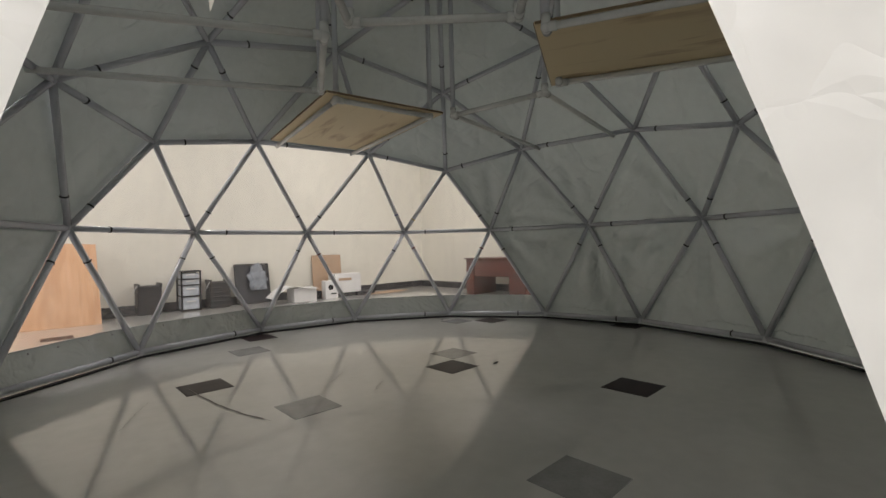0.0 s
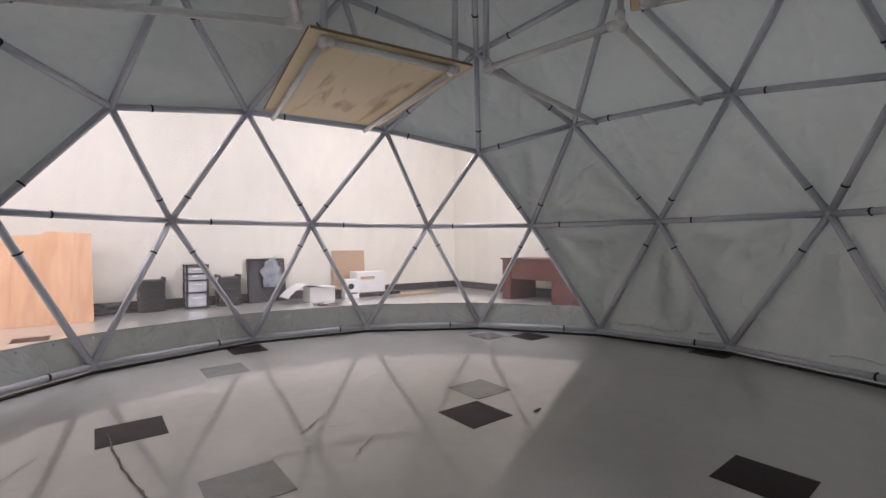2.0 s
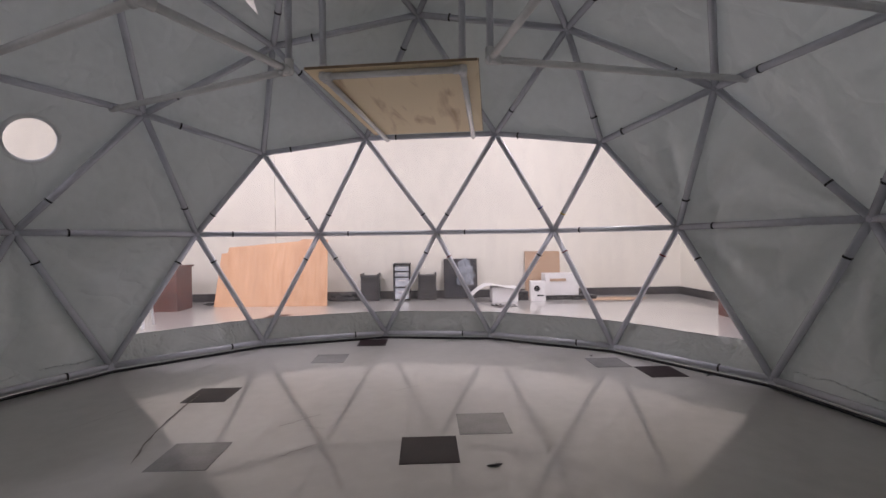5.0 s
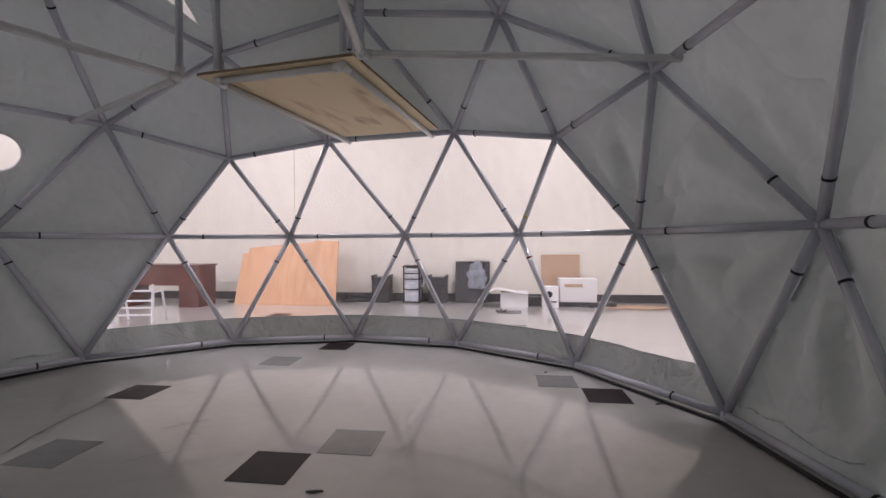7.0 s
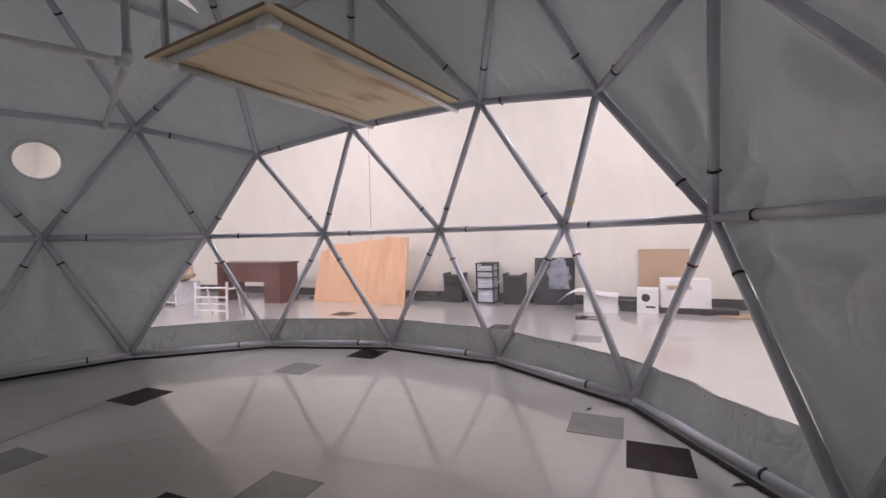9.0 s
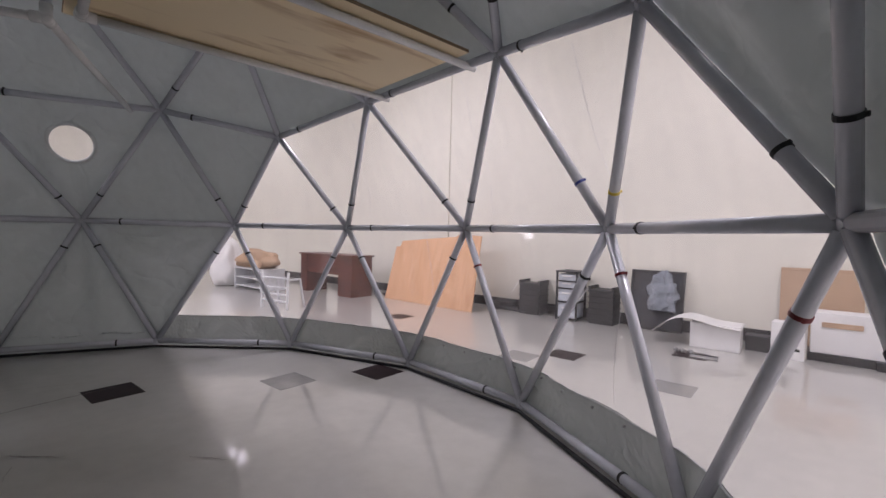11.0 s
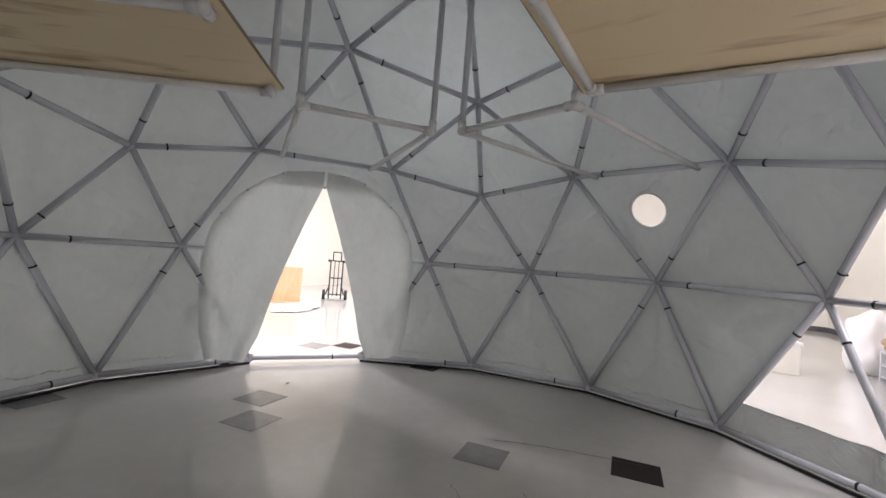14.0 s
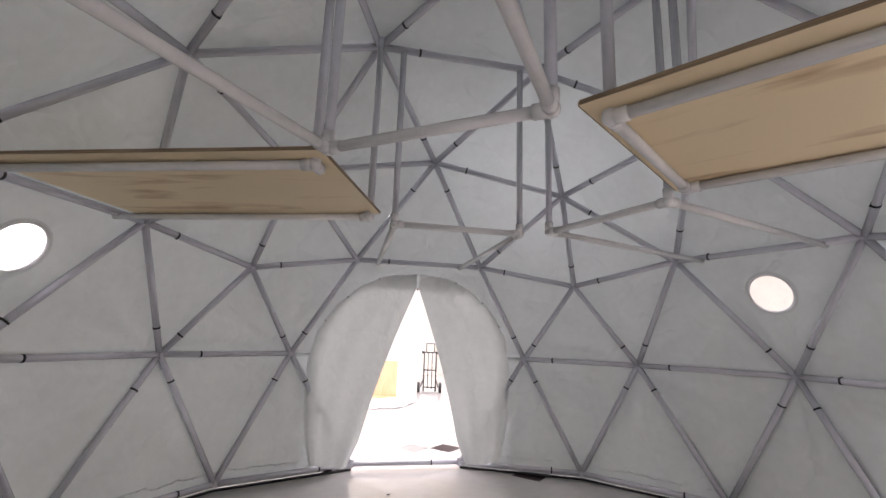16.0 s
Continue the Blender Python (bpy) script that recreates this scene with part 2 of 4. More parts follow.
def part(name, bm, mat, parent, label="", smooth=False, at=None):
    ob = new(name, mesh_of(name, bm, mat, smooth))
    ob.parent = parent
    if at is not None:
        ob.matrix_basis = at
    return tagged(ob, label) if label else ob


def shared_part(name, me, parent, at):
    ob = new(name, me)
    ob.parent = parent
    ob.matrix_basis = at
    return ob


def box(sx, sy, sz, bevel=0.004, at=(0, 0, 0), bm=None):
    """A bevelled box, standing with its base at the given place."""
    bm = bm or bmesh.new()
    r = bmesh.ops.create_cube(bm, size=1.0, matrix=Matrix.Translation((at[0], at[1], at[2] + sz / 2)) @ Matrix.Diagonal((sx, sy, sz, 1)))
    if bevel:
        edges = list({e for v in r["verts"] for e in v.link_edges})
        bmesh.ops.bevel(bm, geom=edges, offset=bevel, segments=2, affect="EDGES", profile=0.5)
    return bm


def tube(a, b, r, seg=14, bm=None):
    bm = bm or bmesh.new()
    a, b = Vector(a), Vector(b)
    d = b - a
    m = Matrix.Translation((a + b) / 2) @ d.to_track_quat("Z", "Y").to_matrix().to_4x4()
    bmesh.ops.create_cone(bm, cap_ends=True, segments=seg, radius1=r, radius2=r, depth=d.length, matrix=m)
    return bm


def ball(c, r, bm=None):
    bm = bm or bmesh.new()
    bmesh.ops.create_uvsphere(bm, u_segments=14, v_segments=8, radius=r, matrix=Matrix.Translation(c))
    return bm


# ---- the room ----
def slab(name, lo, hi, mat, label, category):
    bm = bmesh.new()
    c = [(l + h) / 2 for l, h in zip(lo, hi)]
    s = [h - l for l, h in zip(lo, hi)]
    bmesh.ops.create_cube(bm, size=1.0, matrix=Matrix.Translation(c) @ Matrix.Diagonal((*s, 1)))
    ob = new(name, mesh_of(name, bm, mat))
    ob.matrix_basis = pose(0, 0, 0, 0, 0, 8.5)
    return tagged(ob, label, category, kind="structure")


floor = slab("floor", (WALL_W - 0.2, WALL_S - 0.2, -0.15), (WALL_E + 0.2, WALL_N + 0.2, 0), FLOOR, "polished cream vinyl tile floor of a large hall", "floor")
slab("ceiling", (WALL_W - 0.2, WALL_S - 0.2, CEILING), (WALL_E + 0.2, WALL_N + 0.2, CEILING + 0.15), CEIL, "plain white painted ceiling of the hall", "ceiling")
slab("wall_north", (WALL_W, WALL_N, 0), (WALL_E, WALL_N + 0.15, CEILING), WALL, "cream painted hall wall with black rubber base", "wall")
slab("wall_south", (WALL_W, WALL_S - 0.15, 0), (WALL_E, WALL_S, CEILING), WALL, "cream painted hall wall facing the tent door", "wall")
slab("wall_east", (WALL_E, WALL_S - 0.15, 0), (WALL_E + 0.15, WALL_N + 0.15, CEILING), WALL, "cream painted hall wall beside the desk", "wall")
slab("wall_west", (WALL_W - 0.15, WALL_S - 0.15, 0), (WALL_W, WALL_N + 0.15, CEILING), WALL, "cream painted hall wall at the far end", "wall")
for n, lo, hi in (("baseboard_north", (WALL_W, WALL_N - 0.012, 0), (WALL_E, WALL_N - 0.001, 0.15)), ("baseboard_east", (WALL_E - 0.012, WALL_S, 0), (WALL_E - 0.001, WALL_N - 0.014, 0.15)),
                  ("baseboard_west", (WALL_W + 0.001, WALL_S + 0.014, 0), (WALL_W + 0.012, WALL_N - 0.014, 0.15))):
    slab(n, lo, hi, BASE, "black rubber cove base along the wall", "baseboard")
for u in (-2.55,):
    slab("trim", (u - 0.03, WALL_N - 0.03, 0.151), (u + 0.03, WALL_N - 0.001, CEILING), WALL, "cream painted vertical batten on the hall wall", "wall batten")
# Panels above the view, added to carry the lamps.
for u, v in LAMP_PLACES:
    t = thing("assumed_ceiling_light", "flush white ceiling light panel, unseen, assumed for the hall's light", "ceiling light", pose(0, 0, 0, 0, 0, 8.5) @ pose(u, v, CEILING - 0.07), group="hall ceiling lights")
    part("frame", box(0.64, 1.24, 0.07, 0.01), METAL_W, t)
    part("diffuser", box(0.56, 1.16, 0.012, 0.003, (0, 0, -0.012)), LAMPGLOW, t, "glowing white diffuser")

# ---- the dome ----
R = 3.1
ZC = 0.186 * R + 0.04


def hub(ring, k, r=R):
    """Hub k of a ring of the three-frequency dome; pentagons stand at every third hub of ring 3."""
    j, m = k // 3, k % 3
    if ring == 0:
        az, q, z = 0, 0.0, 1.0
    elif ring == 1:
        az, q, z = 72 * k, 0.343, 0.939
    elif ring == 2:
        az = 36 * k
        q, z = ((0.683, 0.706), (0.607, 0.795))[k % 2]
    elif ring == 3:
        az = 72 * j + (0, 21.3, 50.7)[m]
        q, z = ((0.899, 0.446), (0.861, 0.507), (0.861, 0.507))[m]
    elif ring == 4:
        az = 72 * j + (11.3, 36, 60.8)[m]
        q, z = ((0.985, 0.187), (0.981, 0.189), (0.985, 0.187))[m]
    else:
        az = 72 * j + (0, 24.6, 47.2)[m]
        q, z = (0.983, -0.18)
    a = radians(126 + az)
    return Vector((r * q * math.cos(a), r * q * math.sin(a), ZC + r * z))


COUNT = {0: 1, 1: 5, 2: 10, 3: 15, 4: 15, 5: 15}
HUBS = {(g, k): hub(g, k) for g in COUNT for k in range(COUNT[g])}
DOOR_HUB = (4, 4)


def key(g, k):
    return (g, k % COUNT[g])


FACES = []
for j in range(5):
    FACES.append((key(0, 0), key(1, j), key(1, j + 1)))
    FACES.append((key(1, j), key(2, 2 * j), key(2, 2 * j + 1)))
    FACES.append((key(1, j), key(2, 2 * j + 1), key(1, j + 1)))
    FACES.append((key(1, j + 1), key(2, 2 * j + 1), key(2, 2 * j + 2)))
    p = 3 * j
    FACES.append((key(2, 2 * j), key(3, p), key(3, p + 1)))
    FACES.append((key(2, 2 * j), key(3, p + 1), key(2, 2 * j + 1)))
    FACES.append((key(2, 2 * j + 1), key(3, p + 1), key(3, p + 2)))
    FACES.append((key(2, 2 * j + 1), key(3, p + 2), key(2, 2 * j + 2)))
    FACES.append((key(2, 2 * j + 2), key(3, p + 2), key(3, p + 3)))
for k in range(15):
    FACES.append((key(3, k), key(4, k), key(3, k + 1)))
    FACES.append((key(3, k), key(4, k - 1), key(4, k)))
    FACES.append((key(4, k), key(5, k), key(5, k + 1)))
    FACES.append((key(4, k), key(5, k), key(4, k - 1)))
EDGES = sorted({tuple(sorted(e)) for f in FACES for e in ((f[0], f[1]), (f[1], f[2]), (f[0], f[2]))})

PIPE_R = 0.0255
frame_thing = thing("geodesic_dome", "geodesic dome frame of pale grey plastic pipes standing on the floor", "dome frame")
pipe_meshes, strap_meshes = {}, {}


def pipe_mesh(length):
    n = round(length, 2)
    if n not in pipe_meshes:
        pipe_meshes[n] = mesh_of("strut", tube((0, 0, -n / 2), (0, 0, n / 2), PIPE_R), PIPE, True)
    return pipe_meshes[n]


def strap_mesh(mat):
    if mat.name not in strap_meshes:
        bm = tube((0, 0, -0.007), (0, 0, 0.007), PIPE_R + 0.003, 16)
        box(0.008, 0.010, 0.012, 0.002, (PIPE_R + 0.006, 0, -0.006), bm)
        strap_meshes[mat.name] = mesh_of("strap", bm, mat)
    return strap_meshes[mat.name]


COLOURED = {(key(3, -2), key(4, -3)): STRAP_BLUE, (key(3, -3), key(4, -3)): STRAP_YELLOW, (key(4, -3), key(5, -3)): STRAP_RED, (key(4, -2), key(5, -2)): STRAP_RED, (key(4, -4), key(5, -3)): STRAP_RED}
rng = random.Random(4)
for a, b in EDGES:
    if DOOR_HUB in (a, b):
        continue
    pa, pb = HUBS[a], HUBS[b]
    d = pb - pa
    m = Matrix.Translation((pa + pb) / 2) @ d.to_track_quat("Z", "Y").to_matrix().to_4x4()
    strut = shared_part("strut", pipe_mesh(d.length - 0.05), frame_thing, m)
    if a[0] == b[0]:
        lead = (b[1] - a[1]) % COUNT[a[0]] == 1 if COUNT[a[0]] > 1 else True
        s = 0.25 if lead else -0.25
        if a[0] == 5:
            s = -s
    elif 4 in (a[0], b[0]):
        s = -0.28 if a[0] == 4 else 0.28
    else:
        s = rng.choice((-0.24, 0.24))
    s += rng.uniform(-0.025, 0.025)
    sm = strap_mesh(COLOURED.get((a, b), STRAP))
    shared_part("strap", sm, strut, pose(0, 0, s * d.length, 0, 0, rng.uniform(0, 360)))
bm = bmesh.new()
bmesh.ops.create_cone(bm, cap_ends=True, segments=16, radius1=0.046, radius2=0.038, depth=0.03)
bmesh.ops.create_cone(bm, cap_ends=True, segments=6, radius1=0.012, radius2=0.012, depth=0.05)
hub_mesh = mesh_of("hub", bm, PIPE)
for kk, p in HUBS.items():
    if kk == DOOR_HUB:
        continue
    n = (p - Vector((0, 0, ZC))).normalized()
    shared_part("hub", hub_mesh, frame_thing, Matrix.Translation(p) @ n.to_track_quat("Z", "Y").to_matrix().to_4x4())

# ---- the cover ----
cover = thing("dome_cover", "white tent fabric cover with clear vinyl windows stretched over the dome", "tent cover")
OUT = 1.0 + 0.033 / R
CEN = Vector((0, 0, ZC))


def skin(kk):
    return CEN + (HUBS[kk] - CEN) * OUT


def fan(p):
    """Soft folds that spread from the hubs where the fabric is pulled tight."""
    if p.z > 2.0:
        return 0.0
    east = 1.0 if math.atan2(p.y, p.x) > -1.3 and math.atan2(p.y, p.x) < 0.75 else 0.35
    total = 0.0
    for k in range(15):
        h = HUBS[(4, k)]
        d = p - h
        r = d.length
        if r > 1.25 or r < 0.05:
            continue
        out = Vector((h.x, h.y, 0)).normalized()
        theta = math.atan2(d.dot(Vector((-out.y, out.x, 0))), -d.z)
        wave = math.sin(theta * 12.0 + k * 1.7 + 1.5 * noise.noise(p * 1.3 + Vector((k, 0, 0)))) + 0.5 * math.sin(theta * 17.0 + k)
        below = 1.0 if d.z < 0 else 0.45
        total += 0.2 * wave * below * min(1.0, r / 0.35) * max(0.0, 1 - r / 1.25) * max(0.0, noise.noise(Vector((theta * 1.4, k * 3.1, 2))) + 0.55)
    return total * east


def wrinkle(p, amount=1.0):
    n = (p - CEN).normalized()
    q = p * 1.6
    a = noise.noise(q) * 0.014 + noise.noise(p * 4.1 + Vector((3, 1, 7))) * 0.006
    fold = abs(noise.noise(Vector((p.x * 2.2, p.y * 2.2, p.z * 0.7)) + Vector((9, 2, 4))))
    a += (fold - 0.3) * 0.018 + min(0.07, max(-0.018, fan(p)))
    turn = math.atan2(p.y, p.x)
    pull = 1.0 - abs(noise.noise(Vector((turn * 5.5 + p.z * 0.9, p.z * 0.8 - turn, 1.5))) * 2.2)
    a += max(0.0, pull - 0.55) * (0.20 if -1.0 < turn < 0.75 else 0.075) * min(1.0, max(0.0, (2.1 - p.z)))
    if p.z < 0.75:
        ang = math.atan2(p.y, p.x)
        low = min(1.0, (0.75 - p.z) / 0.6)
        a += low * 0.034 * noise.noise(Vector((ang * 9, p.z * 2.0, 5))) + low * 0.02 * noise.noise(Vector((ang * 26, p.z * 4.5, 8)))
    return p + n * (a * amount + 0.004)


def fill(bm, corners, steps, shape):
    """A flat triangle split into small ones, each corner moved by shape()."""
    a, b, c = corners
    rows = []
    for i in range(steps + 1):
        row = []
        for j in range(i + 1):
            p = a + (b - a) * (i / steps) + (c - b) * (j / steps)
            near = min(steps - i, i - j, j) / steps
            row.append(bm.verts.new(shape(p, 0.12 + 0.88 * min(1.0, 5 * near))))
        rows.append(row)
    for i in range(steps):
        for j in range(i + 1):
            bm.faces.new((rows[i][j], rows[i + 1][j], rows[i + 1][j + 1]))
            if j < i:
                bm.faces.new((rows[i][j], rows[i + 1][j + 1], rows[i][j + 1]))


def same_face(f, *keys):
    return set(f) == {key(*q) for q in keys}


UPPER_WINDOW = [f for f in FACES if all(q in [key(4, i) for i in range(-4, 1)] + [key(3, i) for i in range(-3, 1)] for q in f) and any(q[0] == 4 for q in f)]
LOWER_WINDOW = [f for f in FACES if (sum(q in [key(4, i) for i in range(-4, 1)] for q in f) and all(q in [key(4, i) for i in range(-4, 1)] + [key(5, i) for i in range(-4, 2)] for q in f) and any(q[0] == 5 for q in f))]
LOWER_WINDOW = [f for f in LOWER_WINDOW if not same_face(f, (4, -4), (5, -4), (4, -5))]
PORTHOLES = [f for f in FACES if same_face(f, (3, 1), (4, 1), (3, 2)) or same_face(f, (3, 7), (4, 7), (3, 8))]
SKYLIGHT = [f for f in FACES if same_face(f, (1, 0), (2, 0), (2, 1))]
DOOR_FACES = [f for f in FACES if DOOR_HUB in f]


def azimuth(p):
    return math.degrees(math.atan2(p.y, p.x)) % 360


DOOR_AZ = 234.0
ARCH = [(8.0, 0.468), (13.0, 0.425), (17.5, 0.36), (20.5, 0.27), (21.5, 0.16), (21.3, 0.03), (20.8, -0.09), (19.5, -0.195)]


def arch_half(z):
    """Half the door arch's width in degrees at a relative height."""
    if z >= 0.425:
        return 0.0
    for (o1, z1), (o2, z2) in zip(ARCH, ARCH[1:]):
        if z2 <= z <= z1:
            return o1 + (o2 - o1) * (z1 - z) / (z1 - z2)
    return ARCH[-1][0]


fab, vin, skirt = bmesh.new(), bmesh.new(), bmesh.new()
SILL = 0.30


def hole_face(corners, rim, centre):
    """Fabric triangle with a hole; rim is the hole's outline about the centre. Returns nothing."""
    a, b, c = corners
    nrm = (b - a).cross(c - a).normalized()
    x = (b - a).normalized()
    y = nrm.cross(x)
    flat = [((p - centre).dot(x), (p - centre).dot(y)) for p in corners]
    count = len(rim)
    rings = []
    for i in range(count):
        w = Vector(((rim[i] - centre).dot(x), (rim[i] - centre).dot(y)))
        best = None
        for q in range(3):
            p0, p1 = Vector(flat[q]), Vector(flat[(q + 1) % 3])
            e = p1 - p0
            det = w.x * -e.y + e.x * w.y
            if abs(det) < 1e-9:
                continue
            s = (p0.x * -e.y + e.x * p0.y) / det
            u = (w.x * p0.y - w.y * p0.x) / det
            if s > 0 and -1e-4 <= u <= 1 + 1e-4:
                best = s if best is None else min(best, s)
        out = w * best
        rings.append([fab.verts.new(wrinkle(centre + x * (w.x + (out.x - w.x) * h / 6) + y * (w.y + (out.y - w.y) * h / 6), 0.12 if h == 6 else 1.0 if h else 0.3)) for h in range(7)])
    for i in range(count):
        j = (i + 1) % count
        for h in range(6):
            fab.faces.new((rings[i][h], rings[j][h], rings[j][h + 1], rings[i][h + 1]))


def directions(corners, centre, radius, count=72):
    a, b, c = corners
    nrm = (b - a).cross(c - a).normalized()
    x = (b - a).normalized()
    y = nrm.cross(x)
    angles = [2 * math.pi * i / count for i in range(count)]
    angles += [math.atan2((p - centre).dot(y), (p - centre).dot(x)) % (2 * math.pi) for p in corners]
    return [centre + x * radius * math.cos(q) + y * radius * math.sin(q) for q in sorted(angles)], x, y, nrm


for f in FACES:
    corners = [skin(q) for q in f]
    if f in UPPER_WINDOW:
        fill(vin, corners, 6, lambda p, e: wrinkle(p, 0.12))
    elif f in LOWER_WINDOW:
        fill(vin, corners, 8, lambda p, e: wrinkle(p, 0.12))
        fill(skirt, corners, 20, lambda p, e: wrinkle(p, e))
    elif f in PORTHOLES:
        centre = sum(corners, Vector()) / 3
        centre = centre + (skin(f[1]) - centre) * 0.02
        rim, x, y, nrm = directions(corners, centre, 0.158)
        hole_face(corners, rim, centre)
        ring = bmesh.new()
        base_ring = []
        for i in range(64):
            q = 2 * math.pi * i / 64
            d = x * math.cos(q) + y * math.sin(q)
            base_ring.append([ring.verts.new(centre + d * rr + nrm * h) for rr, h in ((0.152, 0.004), (0.153, -0.004), (0.176, -0.006), (0.186, 0.0))])
        for i in range(64):
            for h in range(3):
                ring.faces.new((base_ring[i][h], base_ring[(i + 1) % 64][h], base_ring[(i + 1) % 64][h + 1], base_ring[i][h + 1]))
        rim_ob = part("porthole_rim", ring, CURTAIN, cover, "stitched round fabric hem", True)
        disc = bmesh.new()
        vs = [disc.verts.new(centre + (x * math.cos(2 * math.pi * i / 48) + y * math.sin(2 * math.pi * i / 48)) * 0.17) for i in range(48)]
        mid = disc.verts.new(centre + nrm * 0.008)
        for i in range(48):
            disc.faces.new((vs[i], vs[(i + 1) % 48], mid))
        pane = part("porthole_pane", disc, VINYL, cover, "clear round vinyl pane", True)
        pane.visible_shadow = False
    elif f in SKYLIGHT:
        centre = sum(corners, Vector()) / 3
        rim = []
        tri = [centre + (p - centre) * s for p, s in zip(corners, (0.12, 0.62, 0.25))]
        centre = sum(tri, Vector()) / 3
        for i in range(3):
            p, q = tri[i], tri[(i + 1) % 3]
            rim += [p + (q - p) * s / 8 for s in range(8)]
        hole_face(corners, rim, centre)
        disc = bmesh.new()
        fill(disc, [centre + (p - centre) * 1.05 for p in tri], 4, lambda p, e: wrinkle(p, 0.12))
        pane = part("skylight_pane", disc, VINYL, cover, "clear triangular vinyl skylight", True)
        pane.visible_shadow = False
    elif f in DOOR_FACES or any(q[0] > 3 and abs(azimuth(HUBS[q]) - DOOR_AZ) < 27 for q in f):
        tmp = bmesh.new()
        fill(tmp, corners, 22, lambda p, e: wrinkle(p, e))
        keep = lambda p: abs(azimuth(p) - DOOR_AZ) > arch_half((p.z - ZC) / R) - 1.4
        bmesh.ops.delete(tmp, geom=[q for q in tmp.faces if not keep(q.calc_center_median())], context="FACES")
        me = bpy.data.meshes.new("door_surround")
        tmp.to_mesh(me)
        tmp.free()
        fab.from_mesh(me)
        bpy.data.meshes.remove(me)
    else:
        fill(fab, corners, 22, lambda p, e: wrinkle(p, e))
for bmx, inner in ((vin, True), (skirt, False)):
    bmesh.ops.remove_doubles(bmx, verts=bmx.verts, dist=0.0005)
    geom = list(bmx.verts) + list(bmx.edges) + list(bmx.faces)
    bmesh.ops.bisect_plane(bmx, geom=geom, plane_co=(0, 0, SILL - (0.01 if inner else 0.0)), plane_no=(0, 0, 1), clear_inner=inner, clear_outer=not inner)
for k in range(15):
    # the cover runs on down to the floor outside the base pipes
    if k == 4:
        continue
    a, b = skin(key(5, k)), skin(key(5, k + 1))
    to = skirt if -4 <= (k - 15 if k > 7 else k) < 1 else fab
    cols = []
    steps = 20 if to is skirt else 22
    for i in range(steps + 1):
        p = a.lerp(b, i / steps)
        w = wrinkle(p, 0.12)
        d = Vector((p.x, p.y, 0)).normalized()
        cols.append([to.verts.new(w), to.verts.new(Vector((w.x, w.y, 0.028)) + d * (0.012 + 0.008 * noise.noise(p * 9))), to.verts.new(Vector((w.x, w.y, 0.001)) + d * 0.03)])
    for i in range(steps):
        for h in range(2):
            to.faces.new((cols[i][h], cols[i][h + 1], cols[i + 1][h + 1], cols[i + 1][h]))
bmesh.ops.remove_doubles(fab, verts=fab.verts, dist=0.0005)
bmesh.ops.remove_doubles(skirt, verts=skirt.verts, dist=0.0008)
panels = part("fabric_panel", fab, FABRIC, cover, "white coated fabric panels with soft creases", True)
window = part("window_film", vin, VINYL, cover, "clear vinyl panorama window film", True)
window.visible_shadow = False
part("skirt", skirt, SKIRT, cover, "crumpled grey translucent skirt below the window", True)
# a hem runs along the top of the skirt
hem = bmesh.new()
hem_pts = []
for i in range(0, 97):
    az = radians(36.5 + (146.5 - 36.5) * i / 96)
    d = Vector((math.cos(az), math.sin(az), 0))
    r = None
    for f in LOWER_WINDOW:
        a, b, c = [skin(q) for q in f]
        nrm = (b - a).cross(c - a).normalized()
        den = nrm.dot(d)
        if abs(den) < 1e-6:
            continue
        s = nrm.dot(a - Vector((0, 0, SILL))) / den
        p = Vector((0, 0, SILL)) + d * s
        if s > 0 and all((q1 - q0).cross(p - q0).dot(nrm) >= -1e-4 for q0, q1 in ((a, b), (b, c), (c, a))):
            r = s
    if r:
        hem_pts.append(wrinkle(Vector((0, 0, SILL)) + d * (r - 0.008), 0.8))
for p, q in zip(hem_pts, hem_pts[1:]):
    if (p - q).length < 0.2:
        tube(p, q, 0.005, 6, hem)
hem_ob = part("skirt_hem", hem, SKIRT, cover, "thin dark hem on the skirt")
for i in range(2, len(hem_pts) - 1, 4):
    q = hem_pts[i]
    part("grommet", ball((q.x * 0.996, q.y * 0.996, q.z - 0.03), 0.009), STEEL, hem_ob, "small dark grommet")
fabric_low = [f for f in FACES if any(q[0] == 5 for q in f) and f not in LOWER_WINDOW and f not in DOOR_FACES]
runs, last = [], None
for i in range(0, 361):
    d = Vector((math.cos(radians(i)), math.sin(radians(i)), 0))
    o = Vector((0, 0, 0.145 + 0.03 * noise.noise(Vector((i * 0.21, 2, 6))) + 0.03 * max(0.0, noise.noise(Vector((i * 0.6, 7, 1))))))
    spot = None
    for f in fabric_low:
        a, b, c = [skin(q) for q in f]
        nrm = (b - a).cross(c - a).normalized()
        den = nrm.dot(d)
        if abs(den) < 1e-6:
            continue
        p = o + d * (nrm.dot(a - o) / den)
        if (p - o).dot(d) > 0 and all((q1 - q0).cross(p - q0).dot(nrm) >= -1e-5 for q0, q1 in ((a, b), (b, c), (c, a))):
            spot = wrinkle(p - d * 0.012)
    if spot and last and (spot - last).length < 0.12:
        tube(last, spot, 0.0045, 6, runs[-1])
    elif spot:
        runs.append(bmesh.new())
    last = spot
for run in runs:
    if run.verts:
        part("lower_hem", run, FABRIC, cover, "stitched hem above the floor", True)
SEAM = material("milky_weld_seam", (0.72, 0.71, 0.72), rough=0.3)


